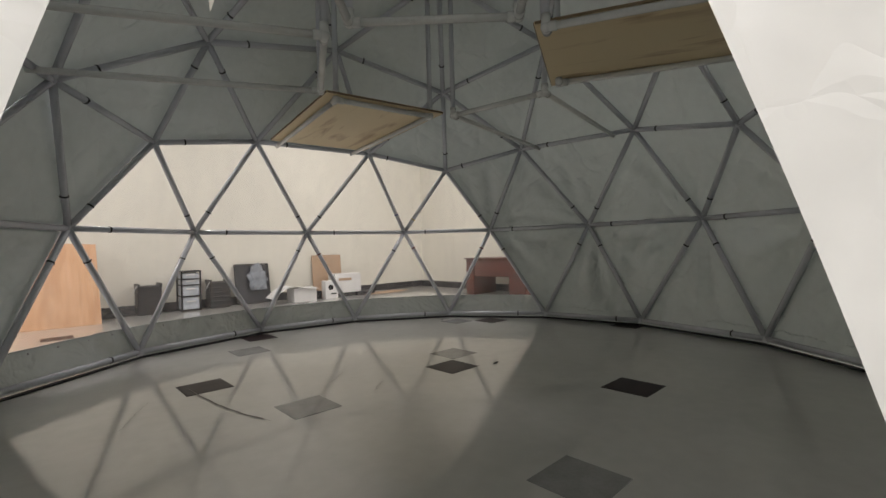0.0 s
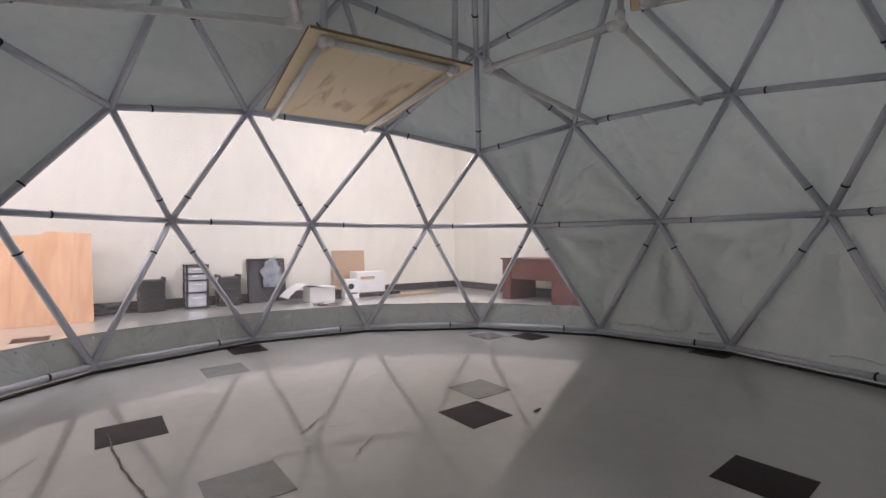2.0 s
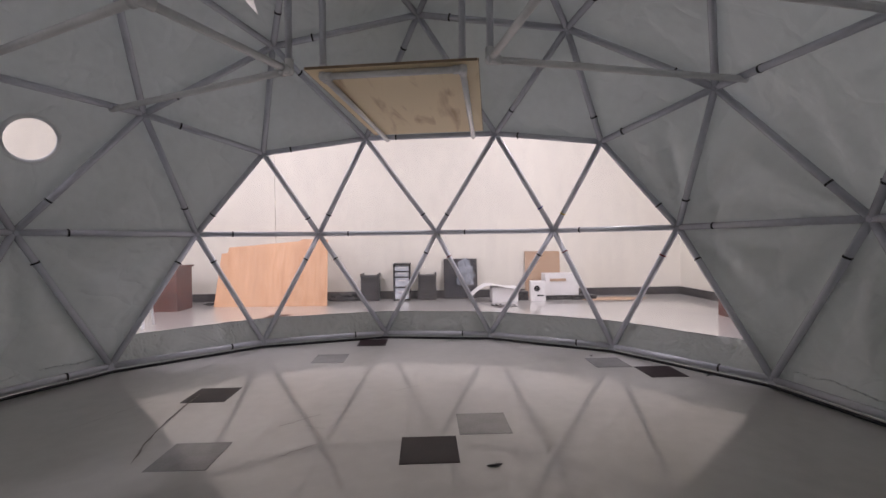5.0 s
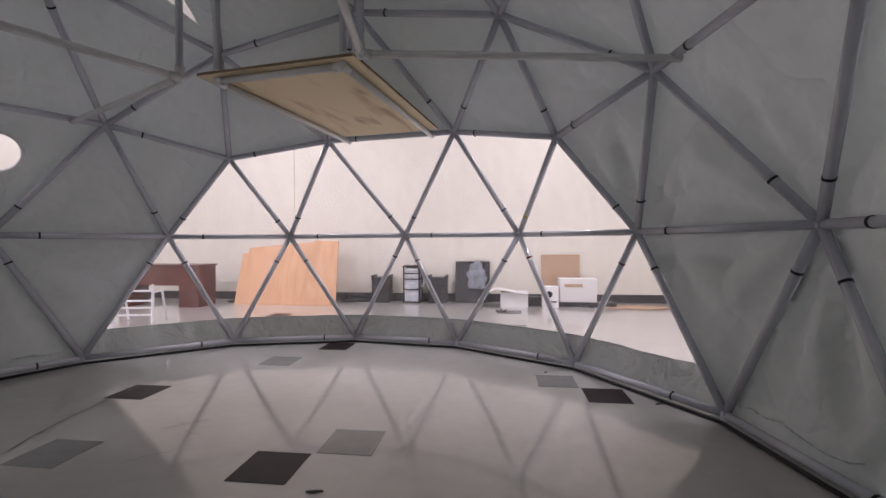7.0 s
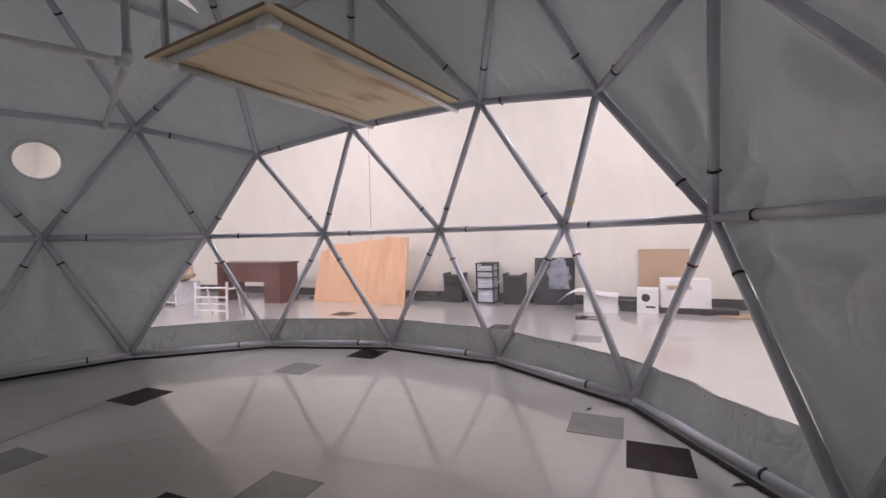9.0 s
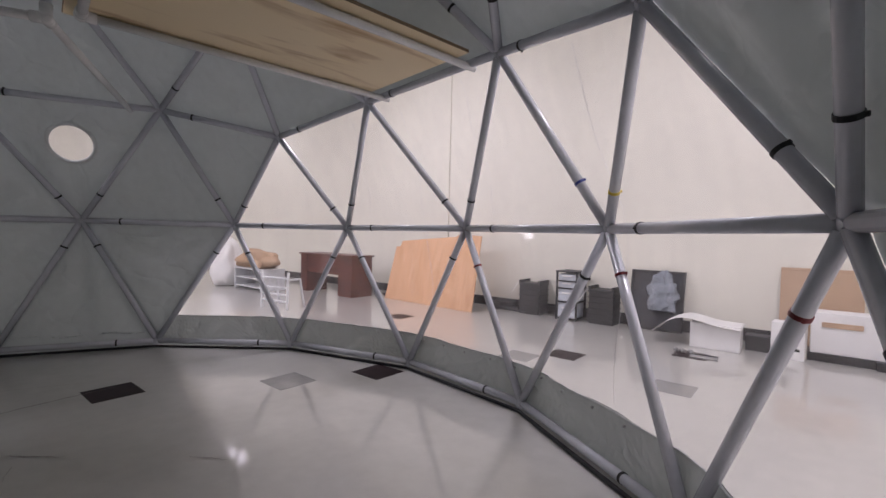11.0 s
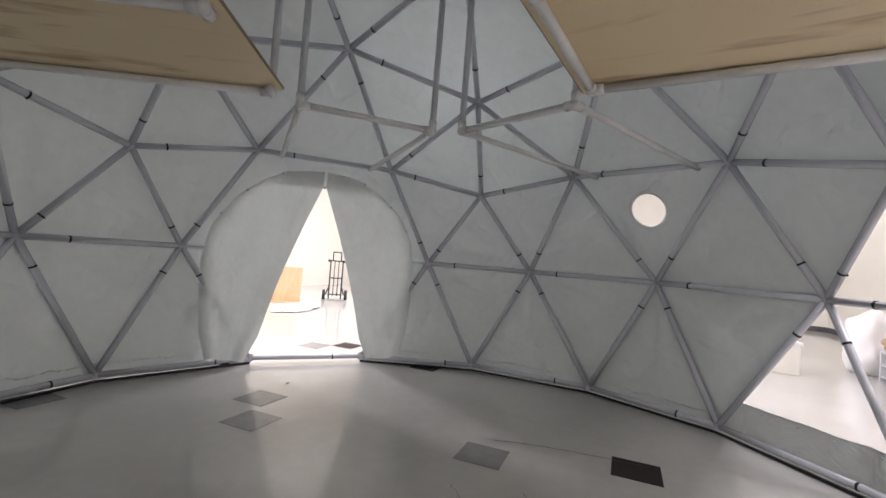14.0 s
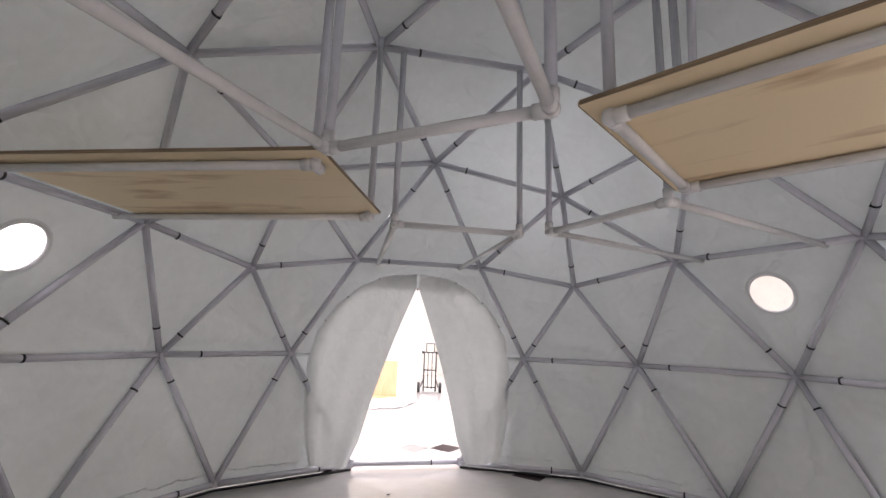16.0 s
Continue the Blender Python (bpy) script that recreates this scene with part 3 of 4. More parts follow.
def window_point(az, z):
    """The window film's place at an azimuth and height, or None."""
    d = Vector((math.cos(radians(az)), math.sin(radians(az)), 0))
    o = Vector((0, 0, z))
    for f in UPPER_WINDOW + LOWER_WINDOW:
        a, b, c = [skin(q) for q in f]
        nrm = (b - a).cross(c - a).normalized()
        den = nrm.dot(d)
        if abs(den) < 1e-6:
            continue
        s = nrm.dot(a - o) / den
        p = o + d * s
        if s > 0 and all((q1 - q0).cross(p - q0).dot(nrm) >= -1e-5 for q0, q1 in ((a, b), (b, c), (c, a))):
            return p
    return None


for az, lo, hi in ((63, 0.35, 2.1), (83, 1.3, 2.15), (97, 0.4, 2.15), (109, 1.3, 2.1)):
    bm = bmesh.new()
    pts = [window_point(az + 0.5 * math.sin(i * 0.35 + az) + 0.02 * i, lo + (hi - lo) * i / 30) for i in range(31)]
    pts = [q for q in pts if q]
    for q, w in zip(pts, pts[1:]):
        if (q - w).length < 0.15:
            tube(q * 0.999, w * 0.999, 0.0009, 5, bm)
    part("film_crease", bm, SEAM, window, "faint milky crease in the film")
# a black strip along the floor, at the foot of the base pipes
foot_strip = bmesh.new()
for k in range(15):
    a, b = HUBS[key(5, k)], HUBS[key(5, k + 1)]
    a, b = Vector((a.x * 0.9905, a.y * 0.9905, 0.012)), Vector((b.x * 0.9905, b.y * 0.9905, 0.012))
    if k == 4:
        continue
    tube(a, b, 0.012, 8, foot_strip)
part("floor_strip", foot_strip, STRAP, cover, "black round strip along the floor")

# ---- the curtain door ----
def ball_point(off, z, r):
    a = radians(DOOR_AZ + off)
    q = math.sqrt(max(0.0, 1 - z * z))
    return Vector((r * q * math.cos(a), r * q * math.sin(a), ZC + r * z))


def door_skin(off, z, share=0.992):
    """A place just inside the cover, seen from the dome's middle."""
    d = ball_point(off, z, 1.0) - CEN
    for f in FACES:
        a, b, c = [skin(q) for q in f]
        nrm = (b - a).cross(c - a).normalized()
        if abs(nrm.dot(d)) < 1e-6:
            continue
        s = nrm.dot(a - CEN) / nrm.dot(d)
        p = CEN + d * s
        if s > 0 and all((q1 - q0).cross(p - q0).dot(nrm) >= -1e-4 for q0, q1 in ((a, b), (b, c), (c, a))):
            return CEN + d * (s * share)
    return ball_point(off, z, R * 0.968)


def smooth_at(points, s):
    x = s * (len(points) - 1)
    i = min(int(x), len(points) - 2)
    return points[i].lerp(points[i + 1], x - i)


curtain = thing("curtain_door", "white fabric curtain door parted into an open wedge", "door curtain")
for side, name in ((1, "curtain_flap"), (-1, "curtain_flap")):
    outer = [door_skin(0.4 * side, 0.484)] + [door_skin(side * o, max(z, -0.172)) for o, z in ARCH]
    apex, foot = door_skin(0.25 * side, 0.44, 0.985), ball_point(side * 11.2, -0.19, R * 0.968)
    bm = bmesh.new()
    n, mcols = 44, 30
    grid = []
    for i in range(n + 1):
        s = i / n
        e = apex.lerp(foot, s)
        bow = Vector((e.x, e.y, 0)).normalized()
        tang = Vector((-bow.y, bow.x, 0)) * side
        e = e + tang * (0.055 * math.sin(s * math.pi * 0.9) + (0.05 * max(0, s - 0.86) / 0.14))
        o = smooth_at(outer, s)
        row = []
        for j in range(mcols + 1):
            h = j / mcols
            p = e.lerp(o, h)
            gather = 0.25 + 0.75 * s
            d = math.sin(h * 17 + 1.5 * math.sin(s * 2.2) + side) * 0.016 * gather + noise.noise(Vector((h * 3.1, s * 2.2, side * 4))) * 0.05 * gather
            d *= min(1.0, (1 - h) * 5) * min(1.0, s * 5)
            p = p + Vector((p.x, p.y, 0)).normalized() * d
            p.z = max(p.z, 0.015)
            row.append(bm.verts.new(p))
        grid.append(row)
    for i in range(n):
        for j in range(mcols):
            bm.faces.new((grid[i][j], grid[i + 1][j], grid[i + 1][j + 1], grid[i][j + 1]))
    flap = part(name, bm, CURTAIN, curtain, "hanging white curtain flap with soft folds", True)
    piping = bmesh.new()
    pts = [smooth_at(outer, i / 60) for i in range(61)]
    for p, q in zip(pts, pts[1:]):
        tube(p, q, 0.004, 6, piping)
    part("piping", piping, CURTAIN, flap)
    for i in (9, 19, 27):
        part("grommet", ball(pts[i] * 0.997, 0.011), STEEL, flap, "small steel snap")
part("apex_ring", ball(door_skin(0, 0.437, 0.98), 0.014), STEEL, curtain, "steel ring at the wedge's top")

# ---- lofts hung from the dome ----
LOFT_Z, LOFT_IN, LOFT_SIDE, LOFT_OUT = 2.17, 0.80, 0.45, 2.56
LR = 0.0215


def dome_above(x, y):
    return ZC + math.sqrt(max(0, (R * 0.965) ** 2 - x * x - y * y))


for az, boarded in ((90, True), (162, False), (234, False), (306, True), (18, False)):
    lab = "white plastic pipe loft frame hung in the dome" + (" under plywood" if boarded else ", empty")
    loft = thing("loft_frame", lab, "pipe frame", pose(0, 0, 0, 0, 0, az), group="hanging loft frames")
    for s in (-1, 1):
        y = s * LOFT_SIDE
        part("rail", tube((LOFT_IN, y, LOFT_Z), (LOFT_OUT + 0.06, y, LOFT_Z), LR), PIPE_WHITE, loft, smooth=True)
        part("elbow", ball((LOFT_IN, y, LOFT_Z), 0.031, tube((LOFT_IN - 0.0, y, LOFT_Z), (LOFT_IN + 0.06, y, LOFT_Z), 0.0275, 14, tube((LOFT_IN, y, LOFT_Z), (LOFT_IN, y - s * 0.06, LOFT_Z), 0.0275, 14, tube((LOFT_IN, y, LOFT_Z), (LOFT_IN, y, LOFT_Z + 0.07), 0.0275)))), PIPE_WHITE, loft, smooth=True)
        top = dome_above(LOFT_IN, y)
        part("hanger", tube((LOFT_IN, y, LOFT_Z), (LOFT_IN, y, top), LR), PIPE, loft, smooth=True)
    if az != 306:
        part("cross_pipe", tube((LOFT_IN, -LOFT_SIDE, LOFT_Z), (LOFT_IN, LOFT_SIDE, LOFT_Z), LR), PIPE_WHITE, loft, smooth=True)
    if boarded:
        b = thing("plywood_board", "raw plywood sheet with brown stains resting on the pipe loft", "plywood board", pose(0, 0, 0, 0, 0, az), group="loft boards")
        x0, x1, half, mid = LOFT_IN - 0.065, LOFT_OUT - 0.09, 0.55 if az == 90 else 0.505, 0.0 if az == 90 else 0.05
        top = box(x1 - x0, 2 * half, 0.018, 0.002, ((x0 + x1) / 2, mid, LOFT_Z + LR + 0.001))
        part("sheet", top, PLY, b)
        edge = box(0.004, 2 * half - 0.01, 0.016, 0.0, (x0 - 0.0022, mid, LOFT_Z + LR + 0.002))
        part("edge_ply", edge, PLY_EDGE, b, "dark layered plywood edge")
        for s in (-1, 1):
            part("edge_ply", box(x1 - x0 - 0.01, 0.004, 0.016, 0.0, ((x0 + x1) / 2, mid + s * (half + 0.0022), LOFT_Z + LR + 0.002)), PLY_EDGE, b, "dark layered plywood edge")

# ---- accent tiles in the floor ----
tile_bm = {}
for nm, mt in (("d", TILE_DARK), ("g", TILE_GREY)):
    bm = bmesh.new()
    bmesh.ops.create_cube(bm, size=1.0, matrix=Matrix.Translation((0, 0, -0.001)) @ Matrix.Diagonal((TILE - 0.002, TILE - 0.002, 0.006, 1)))
    tile_bm[nm] = mesh_of("tile", bm, mt)
TILES = [(0.28, 0.315, "d"), (0.555, 0.675, "g"), (2.0, 1.83, "d"), (1.64, 2.085, "g"), (-0.905, 2.06, "g"), (-0.675, 2.725, "d"), (-1.41, 1.025, "d"), (-0.945, 0.14, "g"), (0.905, -0.878, "d"), (-0.34, -1.42, "g"),
         (2.92, 0.44, "d"), (-2.62, -1.38, "d"), (-0.68, -1.772, "g"), (0.46, -2.86, "g")]
OUTSIDE_TILES = [(-2.59, 4.38, "d"), (-0.256, 4.08, "g"), (0.0, 4.475, "d"), (0.8, 5.5, "d"), (1.07, 4.29, "g"), (-2.76, -2.73, "d"), (-2.42, -3.0, "g")]
for x, y, c in TILES + OUTSIDE_TILES:
    ob = new("tile", tile_bm[c])
    ob.parent = floor
    ob.matrix_basis = pose(x * GC + y * GS, -x * GS + y * GC, 0)


def lump(sx, sy, sz, seed, rough=0.35, sub=4):
    """A crumpled heap."""
    bm = bmesh.new()
    bmesh.ops.create_icosphere(bm, subdivisions=sub, radius=1.0)
    for v in bm.verts:
        n = noise.noise(v.co * 1.7 + Vector((seed, 0, 0))) * rough + abs(noise.noise(v.co * 4.5 + Vector((0, seed, 0)))) * rough * 0.5
        v.co *= 1 + n
        v.co = Vector((v.co.x * sx, v.co.y * sy, max(v.co.z, -0.75) * sz))
    low = min(v.co.z for v in bm.verts)
    for v in bm.verts:
        v.co.z -= low
    return bm


# scratches and litter on the floor
def streak(points, width, seed):
    """A thin flat mark along a line on the floor."""
    bm = bmesh.new()
    rows = []
    n = 24
    pts = [Vector((*p, 0)) for p in points]
    for i in range(n + 1):
        p = smooth_at(pts, i / n)
        q = smooth_at(pts, min(1, (i + 1) / n)) - smooth_at(pts, max(0, (i - 1) / n))
        side = Vector((-q.y, q.x, 0)).normalized()
        w = width * (0.4 + 0.6 * abs(noise.noise(Vector((i * 0.7, seed, 0)))) * 2) * min(1, (i + 0.5) / 3, (n - i + 0.5) / 3)
        p = p + side * 0.012 * noise.noise(Vector((i * 0.35, seed, 3)))
        rows.append((bm.verts.new(p + side * w + Vector((0, 0, 0.0032))), bm.verts.new(p - side * w + Vector((0, 0, 0.0032)))))
    for a, b in zip(rows, rows[1:]):
        bm.faces.new((a[0], a[1], b[1], b[0]))
    return bm


SCUFF = material("dark_scuff", (0.17, 0.14, 0.125), rough=0.4, scale=20, var=0.3)
SCUFF_PALE = material("pale_scuff", (0.33, 0.31, 0.29), rough=0.35, scale=20, var=0.2)
for points, w, mt in (([(-1.52, 1.05), (-1.40, 0.55), (-1.30, 0.26), (-1.18, 0.03)], 0.007, SCUFF), ([(-0.34, 0.33), (-0.49, 0.15)], 0.005, SCUFF_PALE), ([(-0.66, 0.52), (-0.47, 0.74)], 0.006, SCUFF_PALE),
                      ([(-0.51, 0.55), (-0.36, 0.52)], 0.003, SCUFF_PALE), ([(-0.1, 1.2), (0.06, 1.34)], 0.004, SCUFF_PALE), ([(-1.9, 0.4), (-1.75, 0.9)], 0.004, SCUFF_PALE)):
    ob = new("scuff_mark", mesh_of("scuff_mark", streak(points, w, len(points) + w * 900), mt))
    ob.parent = floor
    ob.matrix_parent_inverse = floor.matrix_basis.inverted()
for x, y, a, l in ((0.62, 0.17, 20, 0.034), (1.55, 2.3, 70, 0.02), (-1.1, -1.94, 10, 0.02), (2.35, 1.75, 40, 0.05)):
    t = thing("litter_scrap", "small dark scrap of litter lying on the floor", "litter", pose(x, y, 0.0022, 0, 0, a), group="floor litter")
    part("scrap", lump(l, 0.009, 0.003, x, 0.6, 3), BLACK, t)

# ---- things along the hall's walls ----


def desk(m, width, depth, label):
    t = thing("office_desk", label, "desk", m, group="wooden desks")
    part("desktop", box(width, depth, 0.03, 0.006, (0, 0, 0.72)), DESK, t)
    for s, w in ((-1, 0.20), (1, 0.38)):
        x = s * (width / 2 - w / 2 - 0.03)
        ped = part("pedestal", box(w, depth - 0.06, 0.719, 0.005, (x, 0, 0)), DESK, t)
        for q in range(3):
            front = part("drawer_front", box(w - 0.04, 0.016, 0.20, 0.004, (x, depth / 2 - 0.026, 0.06 + 0.215 * q)), DESK, ped)
    part("modesty_panel", box(width - 0.66, 0.02, 0.34, 0.003, (-0.09, -depth / 2 + 0.06, 0.379)), DESK, t)
    return t


desk(hall_pose(-4.51, 5.58), 1.62, 0.54, "dark mahogany office desk standing before the cream wall")
desk(pose(*uv(4.85, 3.35), 0, 0, 8.5 - 90), 1.55, 0.76, "dark mahogany office desk standing near the hall corner")

lean = thing("leaning_plywood", "large orange plywood sheet leaning against the cream wall", "plywood sheet", hall_pose(-2.37, 5.76, 0, -3))
bm = bmesh.new()
outline = [(-1.0, 0.0), (0.98, 0.0), (0.94, 1.18), (0.5, 1.2), (0.42, 1.16), (-0.82, 1.06), (-0.84, 0.96), (-0.95, 0.95)]
front = [bm.verts.new((x, 0.0, z)) for x, z in outline]
back = [bm.verts.new((x, 0.02, z)) for x, z in outline]
bm.faces.new(front)
bm.faces.new(back[::-1])
for i in range(len(outline)):
    j = (i + 1) % len(outline)
    bm.faces.new((front[i], back[i], back[j], front[j]))
bmesh.ops.recalc_face_normals(bm, faces=bm.faces)
part("sheet", bm, PLY_ORANGE, lean, at=pose(0, 0, 0.002, -13))
part("sheet_behind", box(1.5, 0.018, 1.08, 0.002, (0.12, 0.03, 0.002)), PLY_ORANGE, lean, at=pose(0, 0, 0, -17))


def crate(m, h, label):
    """A stack of ribbed black plastic crates with cable ends over its rim."""
    t = thing("black_crate", label, "crate", m, group="black plastic crates")
    w, d = 0.35, 0.31
    body = part("body", box(w - 0.02, d - 0.02, h - 0.03, 0.01), BLACK, t)
    for i in range(int(h / 0.08)):
        part("rib", box(w, d, 0.022, 0.005, (0, 0, 0.03 + i * 0.08)), BLACK, t)
    for s in (-1, 1):
        part("corner_post", box(0.035, d, 0.05, 0.006, (s * (w / 2 - 0.018), 0, h - 0.04)), BLACK, t)
    part("strap_end", tube((-w / 2 - 0.005, -d / 2, h - 0.02), (-w / 2 - 0.10, -d / 2 - 0.04, h - 0.19), 0.006, 6), WHITE, t, "pale strap hanging over the rim")
    return t


crate(hall_pose(-0.71, 6.38), 0.50, "stack of black plastic crates with loose straps by the wall")
crate(hall_pose(0.36, 6.38), 0.50, "short stack of black plastic crates beside the drawers")

tower = thing("drawer_tower", "black framed tower of clear plastic drawers by the wall", "drawer unit", hall_pose(-0.115, 6.37))
for sx in (-1, 1):
    for sy in (-1, 1):
        part("post", box(0.025, 0.025, 0.68, 0.004, (sx * 0.145, sy * 0.16, 0)), BLACK, tower)
for i, (z, hh) in enumerate(((0.03, 0.21), (0.26, 0.18), (0.45, 0.09), (0.555, 0.09))):
    part("shelf", box(0.315, 0.345, 0.014, 0.003, (0, 0, z - 0.016)), BLACK, tower)
    dr = part("drawer", box(0.26, 0.30, hh, 0.012, (0, 0, z)), BAG, tower, "milky clear drawer")
    part("drawer_pull", box(0.14, 0.02, 0.02, 0.004, (0, -0.16, z + hh * 0.6)), WHITE, dr)
part("top", box(0.325, 0.355, 0.02, 0.004, (0, 0, 0.672)), BLACK, tower)

board = thing("display_board", "black framed panel leaning on the wall with crumpled plastic", "panel", hall_pose(1.0, 6.38))
part("panel", box(0.64, 0.03, 0.76, 0.004), BLACKB, board, at=pose(0, 0, 0.006, -10))
for x, z, w, h in ((-0.305, 0, 0.03, 0.76), (0.305, 0, 0.03, 0.76), (0, 0, 0.58, 0.03), (0, 0.73, 0.58, 0.03)):
    part("frame_bar", box(w, 0.02, h, 0.003, (x, -0.024, z)), BLACK, board, at=pose(0, 0, 0.006, -10))


part("plastic_wrap", lump(0.15, 0.014, 0.24, 3.3, 0.75), FILM, board, "crumpled milky plastic hanging on the panel", True, at=pose(0.07, -0.03, 0.26, -10))

wbox = thing("white_box", "low white cardboard box with a curling sheet on top", "box", room_pose(0.85, 6.1, 0))
part("body", box(0.46, 0.32, 0.27, 0.006), WHITE, wbox)
bm = bmesh.new()
g = []
for i in range(21):
    s = i / 20
    x = -0.62 + 0.86 * s
    z = 0.285 + 0.035 * math.sin(s * 5) - max(0, 0.45 - s) ** 2 * 0.9
    g.append([bm.verts.new((x, y, z + 0.02 * noise.noise(Vector((x * 3, y * 4, 0))))) for y in (-0.22, -0.1, 0.02, 0.14, 0.24)])
for a, b in zip(g, g[1:]):
    for j in range(4):
        bm.faces.new((a[j], b[j], b[j + 1], a[j + 1]))
part("paper_sheet", bm, WHITE, wbox, "curling white paper sheet", True)
sb = thing("small_black_box", "small black box on the floor between white boxes", "box", room_pose(1.18, 6.35, 0))
part("body", box(0.22, 0.2, 0.14, 0.006), BLACK, sb)
part("lid", box(0.23, 0.21, 0.02, 0.004, (0, 0, 0.14)), BLACKB, sb)
cb = thing("printed_carton", "upright white carton with a black printed mark", "carton", room_pose(1.46, 6.22, 0, -6))
part("body", box(0.27, 0.2, 0.36, 0.005), WHITE, cb)
part("printed_mark", tube((-0.02, -0.1015, 0.23), (-0.02, -0.103, 0.23), 0.055, 20), INK, cb)
part("printed_bar", box(0.12, 0.002, 0.025, 0, (0.04, -0.1015, 0.09)), INK, cb)
wc = thing("white_carton", "wide white carton lying before the leaning cardboard", "carton", room_pose(1.9, 6.5, 0))
part("body", box(0.62, 0.3, 0.40, 0.006, (0, 0, 0.08)), WHITE, wc)
part("plinth", box(0.66, 0.34, 0.08, 0.006), BLACK, wc, "black slab under the carton")
part("flap", box(0.3, 0.012, 0.05, 0.002, (-0.08, -0.157, 0.34)), CARD, wc)
lc = thing("leaning_cardboard", "brown cardboard sheet leaning against the cream wall", "cardboard", hall_pose(2.605, 6.45))
part("sheet", box(0.69, 0.014, 0.885, 0.002), CARD, lc, at=pose(0, 0, 0.003, -4))
part("top_fold", box(0.69, 0.02, 0.03, 0.004, (0, -0.004, 0.855)), CARD, lc, at=pose(0, 0, 0.003, -4))
fc = thing("flat_cardboard", "flattened brown cardboard lying on the floor", "cardboard", room_pose(2.85, 6.45, 0, 4))
bm = lump(0.6, 0.22, 0.012, 7.7, 0.12)
part("sheet", bm, CARD, fc)
fs = thing("black_slab", "thin black slab lying on the floor", "slab", room_pose(2.3, 6.45, 0))
part("body", box(0.45, 0.25, 0.07, 0.005), BLACK, fs)
part("edge_trim", box(0.46, 0.26, 0.012, 0.003, (0, 0, 0.07)), BLACKB, fs)

rack = thing("white_rack", "low white tube rack with four rungs standing on the floor", "rack", hall_pose(-3.65, 3.93, 0, 10))
for s in (-1, 1):
    part("upright", tube((s * 0.27, -0.12, 0), (s * 0.27, -0.10, 0.55), 0.019), METAL_W, rack)
    part("rear_leg", tube((s * 0.27, 0.22, 0), (s * 0.27, 0.12, 0.45), 0.016), METAL_W, rack)
    part("side_bar", tube((s * 0.27, -0.11, 0.44), (s * 0.27, 0.12, 0.44), 0.014), METAL_W, rack)
for z in (0.12, 0.22, 0.32, 0.46):
    part("rung", tube((-0.27, -0.115, z), (0.27, -0.115, z), 0.014), METAL_W, rack)

pile = thing("white_shelf", "low white shelf carrying boxes in the hall", "shelf", room_pose(-6.6, 3.9, 0))
for s in (-1, 1):
    part("side", box(0.03, 0.5, 0.42, 0.003, (s * 0.5, 0, 0)), METAL_W, pile)
for z in (0.05, 0.22, 0.40):
    part("board", box(0.97, 0.48, 0.02, 0.002, (0, 0, z)), METAL_W, pile)
bl = thing("tan_blanket", "bundled tan blanket heaped on the white shelf", "blanket", room_pose(-6.6, 3.9, 0.421))
part("cloth", lump(0.58, 0.26, 0.2, 1.9, 0.5), TAN, bl, smooth=True)
ch = thing("white_chest", "pale cream chest standing in the hall", "chest", room_pose(-6.7, 2.2, 0))
part("body", box(0.9, 0.6, 0.42, 0.008), WALL, ch)
part("lid", box(0.94, 0.64, 0.05, 0.008, (0, 0, 0.42)), WHITE, ch)
bx = thing("white_bundle", "white plastic bundle heaped on the floor", "bundle", room_pose(-7.6, 3.6, 0))
part("cloth", lump(0.4, 0.3, 0.55, 5.1, 0.3), WHITE, bx, smooth=True)

cart = thing("hand_truck", "black and steel hand truck standing upright in the hall", "hand truck", pose(-6.45, -6.62, 0, 0, 0, 135))
part("toe_plate", box(0.46, 0.26, 0.012, 0.004, (0, -0.16, 0.03)), STEEL, cart)
for s in (-1, 1):
    part("upright", tube((s * 0.15, 0, 0.04), (s * 0.15, 0.05, 1.0), 0.018), BLACK, cart, smooth=True)
    part("inner_rail", tube((s * 0.05, 0, 0.1), (s * 0.05, 0.045, 0.98), 0.01), BLACK, cart, smooth=True)
    part("grip", tube((s * 0.10, 0.05, 0.98), (s * 0.10, 0.09, 1.2), 0.014), BLACK, cart, smooth=True)
    part("grip_knob", ball((s * 0.19, 0.03, 0.98), 0.035, tube((s * 0.13, 0.04, 0.99), (s * 0.2, 0.02, 0.97), 0.02)), BLACK, cart, smooth=True)
    part("wheel_bracket", tube((s * 0.17, 0.0, 0.3), (s * 0.22, 0.14, 0.13), 0.014), BLACK, cart)
    wheel = part("wheel", tube((s * 0.27 - 0.035, 0.14, 0.125), (s * 0.27 + 0.035, 0.14, 0.125), 0.125, 28), BLACK, cart)
    part("rim", tube((s * 0.27 - 0.04, 0.14, 0.125), (s * 0.27 + 0.04, 0.14, 0.125), 0.06, 18), STEEL, wheel)
part("axle", tube((-0.26, 0.14, 0.125), (0.26, 0.14, 0.125), 0.012), STEEL, cart)
for z in (0.14, 0.55, 0.98):
    part("crossbar", tube((-0.15, 0.05 * z, z), (0.15, 0.05 * z, z), 0.014), BLACK, cart, smooth=True)
part("handle", tube((-0.11, 0.09, 1.2), (0.11, 0.09, 1.2), 0.014), BLACK, cart, smooth=True)
op = thing("orange_panel", "orange plywood panel standing upright in the hall", "plywood sheet", pose(-4.98, -6.76, 0, 0, 0, -40))
part("sheet", box(0.75, 0.02, 0.8, 0.002), PLY_ORANGE, op, at=pose(0, 0, 0.003, -3))
part("foot", box(0.8, 0.12, 0.03, 0.003, (0, 0.05, 0)), PLY_ORANGE, op)
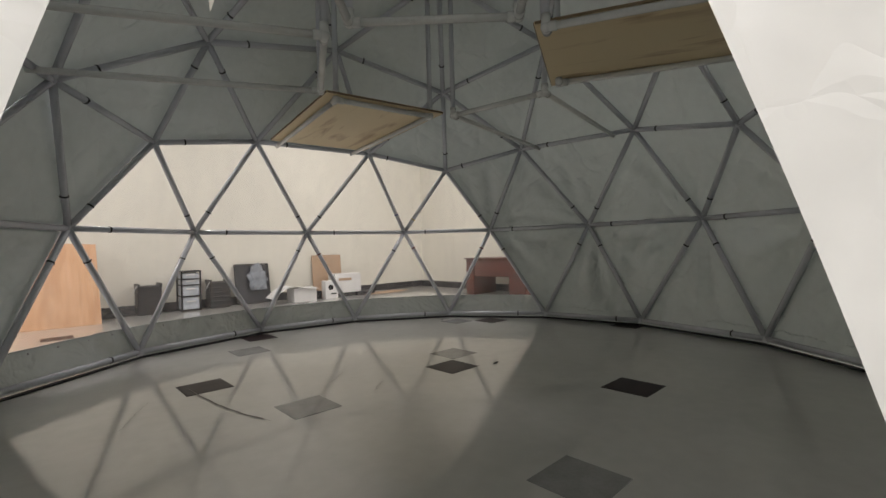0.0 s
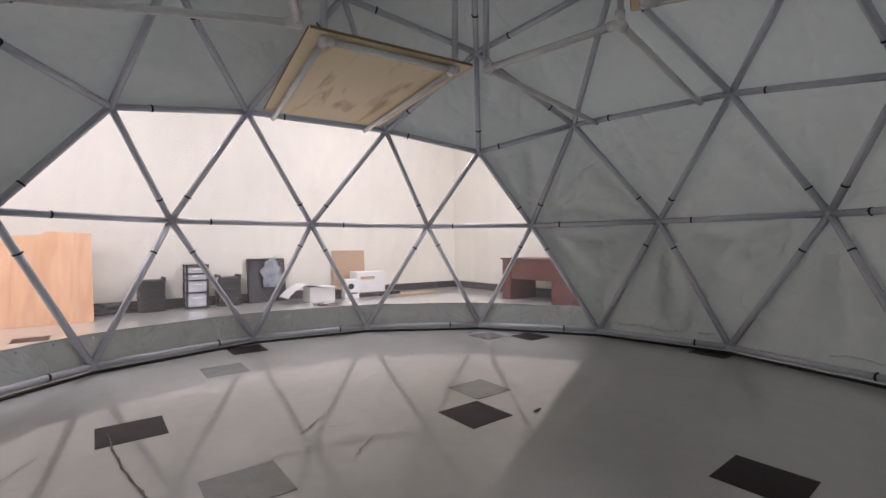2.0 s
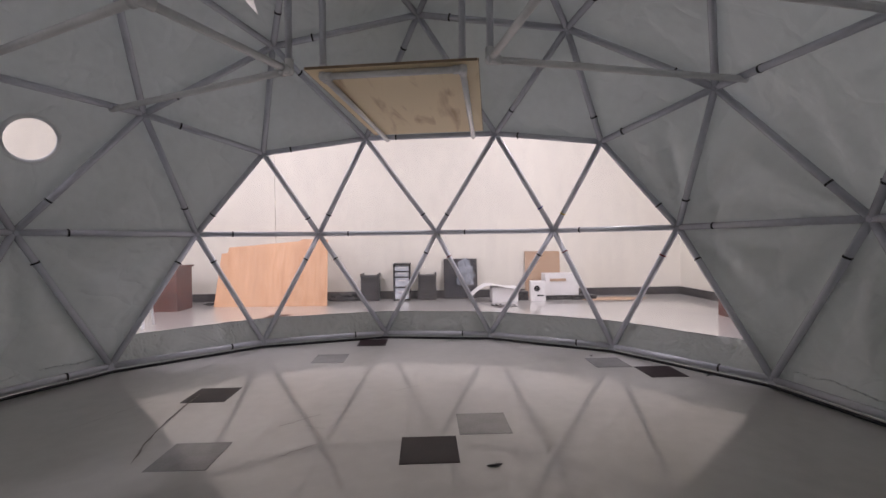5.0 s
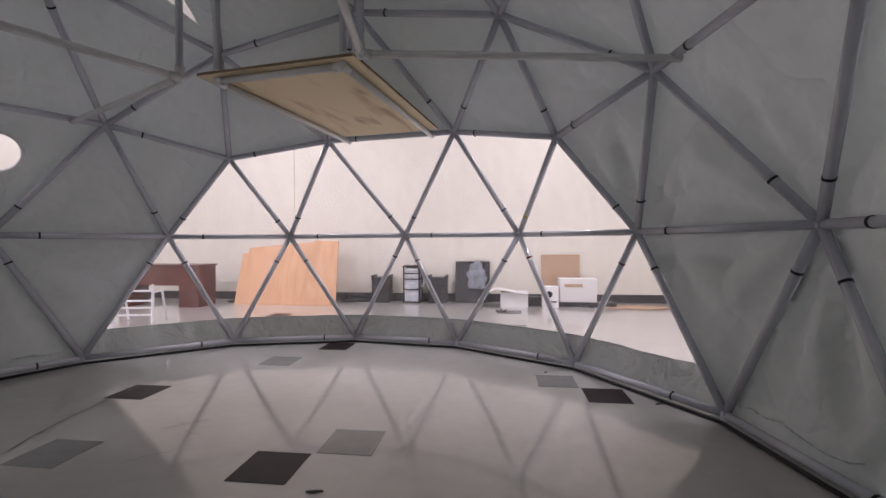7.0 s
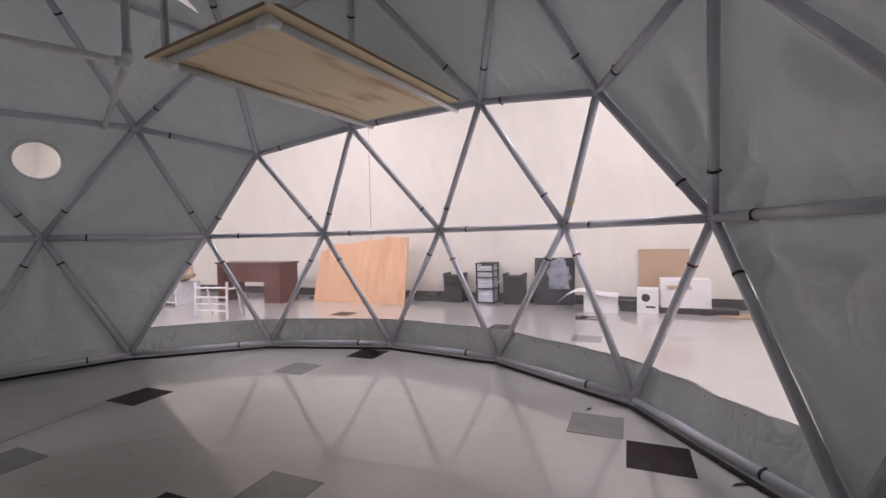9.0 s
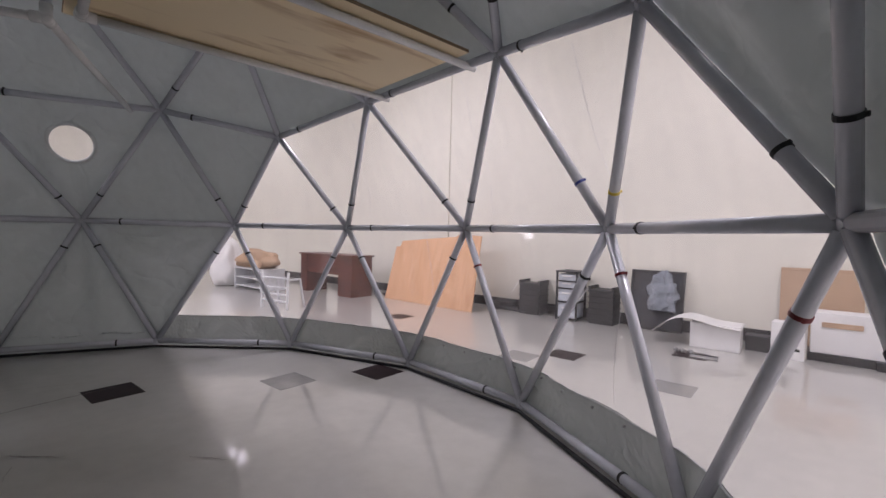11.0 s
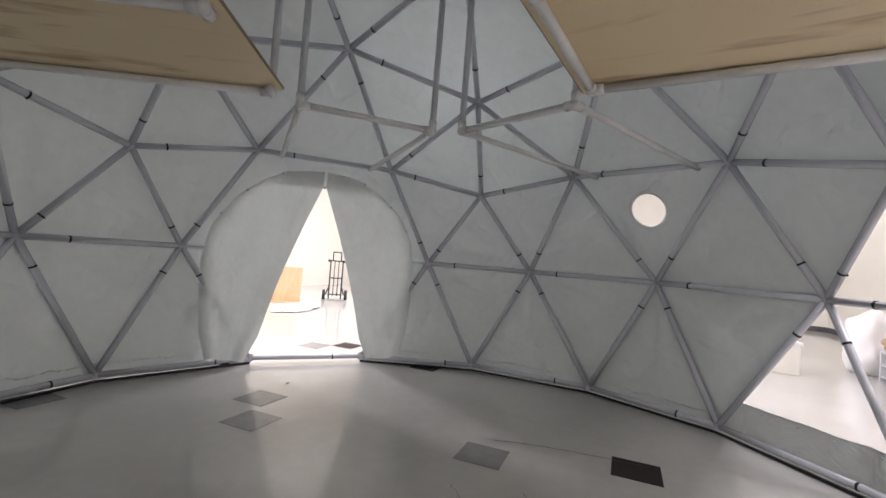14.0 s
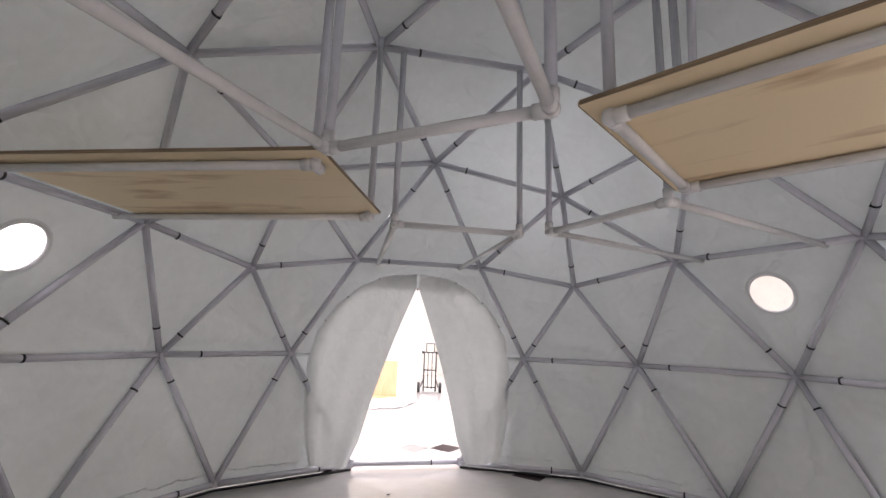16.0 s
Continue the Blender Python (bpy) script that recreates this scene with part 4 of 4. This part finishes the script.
ws = thing("floor_sheet", "rumpled white sheet lying on the hall floor", "sheet", pose(-4.6, -5.9, 0, 0, 0, 30))
part("cloth", lump(0.75, 0.4, 0.03, 2.4, 0.3), WHITE, ws, smooth=True)
# loose bits along the wall and on the hall floor
bag = thing("black_bag", "crumpled black plastic bag lying against the wall base", "bag", hall_pose(-1.22, 6.36, 0, 4))
part("film", lump(0.22, 0.09, 0.085, 6.2, 0.7), BLACK, bag, smooth=True)
part("loose_end", lump(0.10, 0.03, 0.02, 2.8, 0.6), BLACK, bag, smooth=True, at=pose(0.26, -0.03, 0))
coil = thing("black_cable", "short tangle of black cable lying beside the desk", "cable", hall_pose(-3.5, 6.05, 0, 10))
for a, b, r in ((0, 330, 0.075), (40, 300, 0.055), (120, 420, 0.09)):
    bm = bmesh.new()
    pts = [Vector((r * 1.6 * math.cos(radians(q)), r * math.sin(radians(q)), 0.012 + 0.02 * abs(math.sin(radians(q * 0.7 + a))))) for q in range(a, b + 1, 15)]
    for p, q in zip(pts, pts[1:]):
        tube(p, q, 0.008, 6, bm)
    part("loop", bm, BLACK, coil)
plate = thing("grey_plate", "thin dull grey plate lying on the hall floor", "plate", hall_pose(1.72, 5.28, 0, 6))
part("body", box(0.24, 0.12, 0.012, 0.003), TILE_GREY, plate)
part("edge_strip", box(0.245, 0.02, 0.02, 0.004, (0, 0.07, 0)), BLACKB, plate)
for n in range(3):
    bit = thing("debris_lump", "small round grey lump of debris on the hall floor", "debris", hall_pose(1.45 + 0.07 * n, 5.4 - 0.01 * n), group="grey debris")
    part("body", lump(0.026, 0.026, 0.024, 3.0 + n, 0.2, 3), TILE_GREY, bit, smooth=True)
rag = thing("black_rag", "crumpled black rag under the curtain's foot", "rag", pose(-1.2, -2.93, 0, 0, 0, 22))
part("cloth", lump(0.13, 0.05, 0.05, 4.4, 0.6), STRAP, rag, smooth=True)
part("corner", lump(0.05, 0.03, 0.012, 1.2, 0.5), STRAP, rag, smooth=True, at=pose(0.15, 0.01, 0))
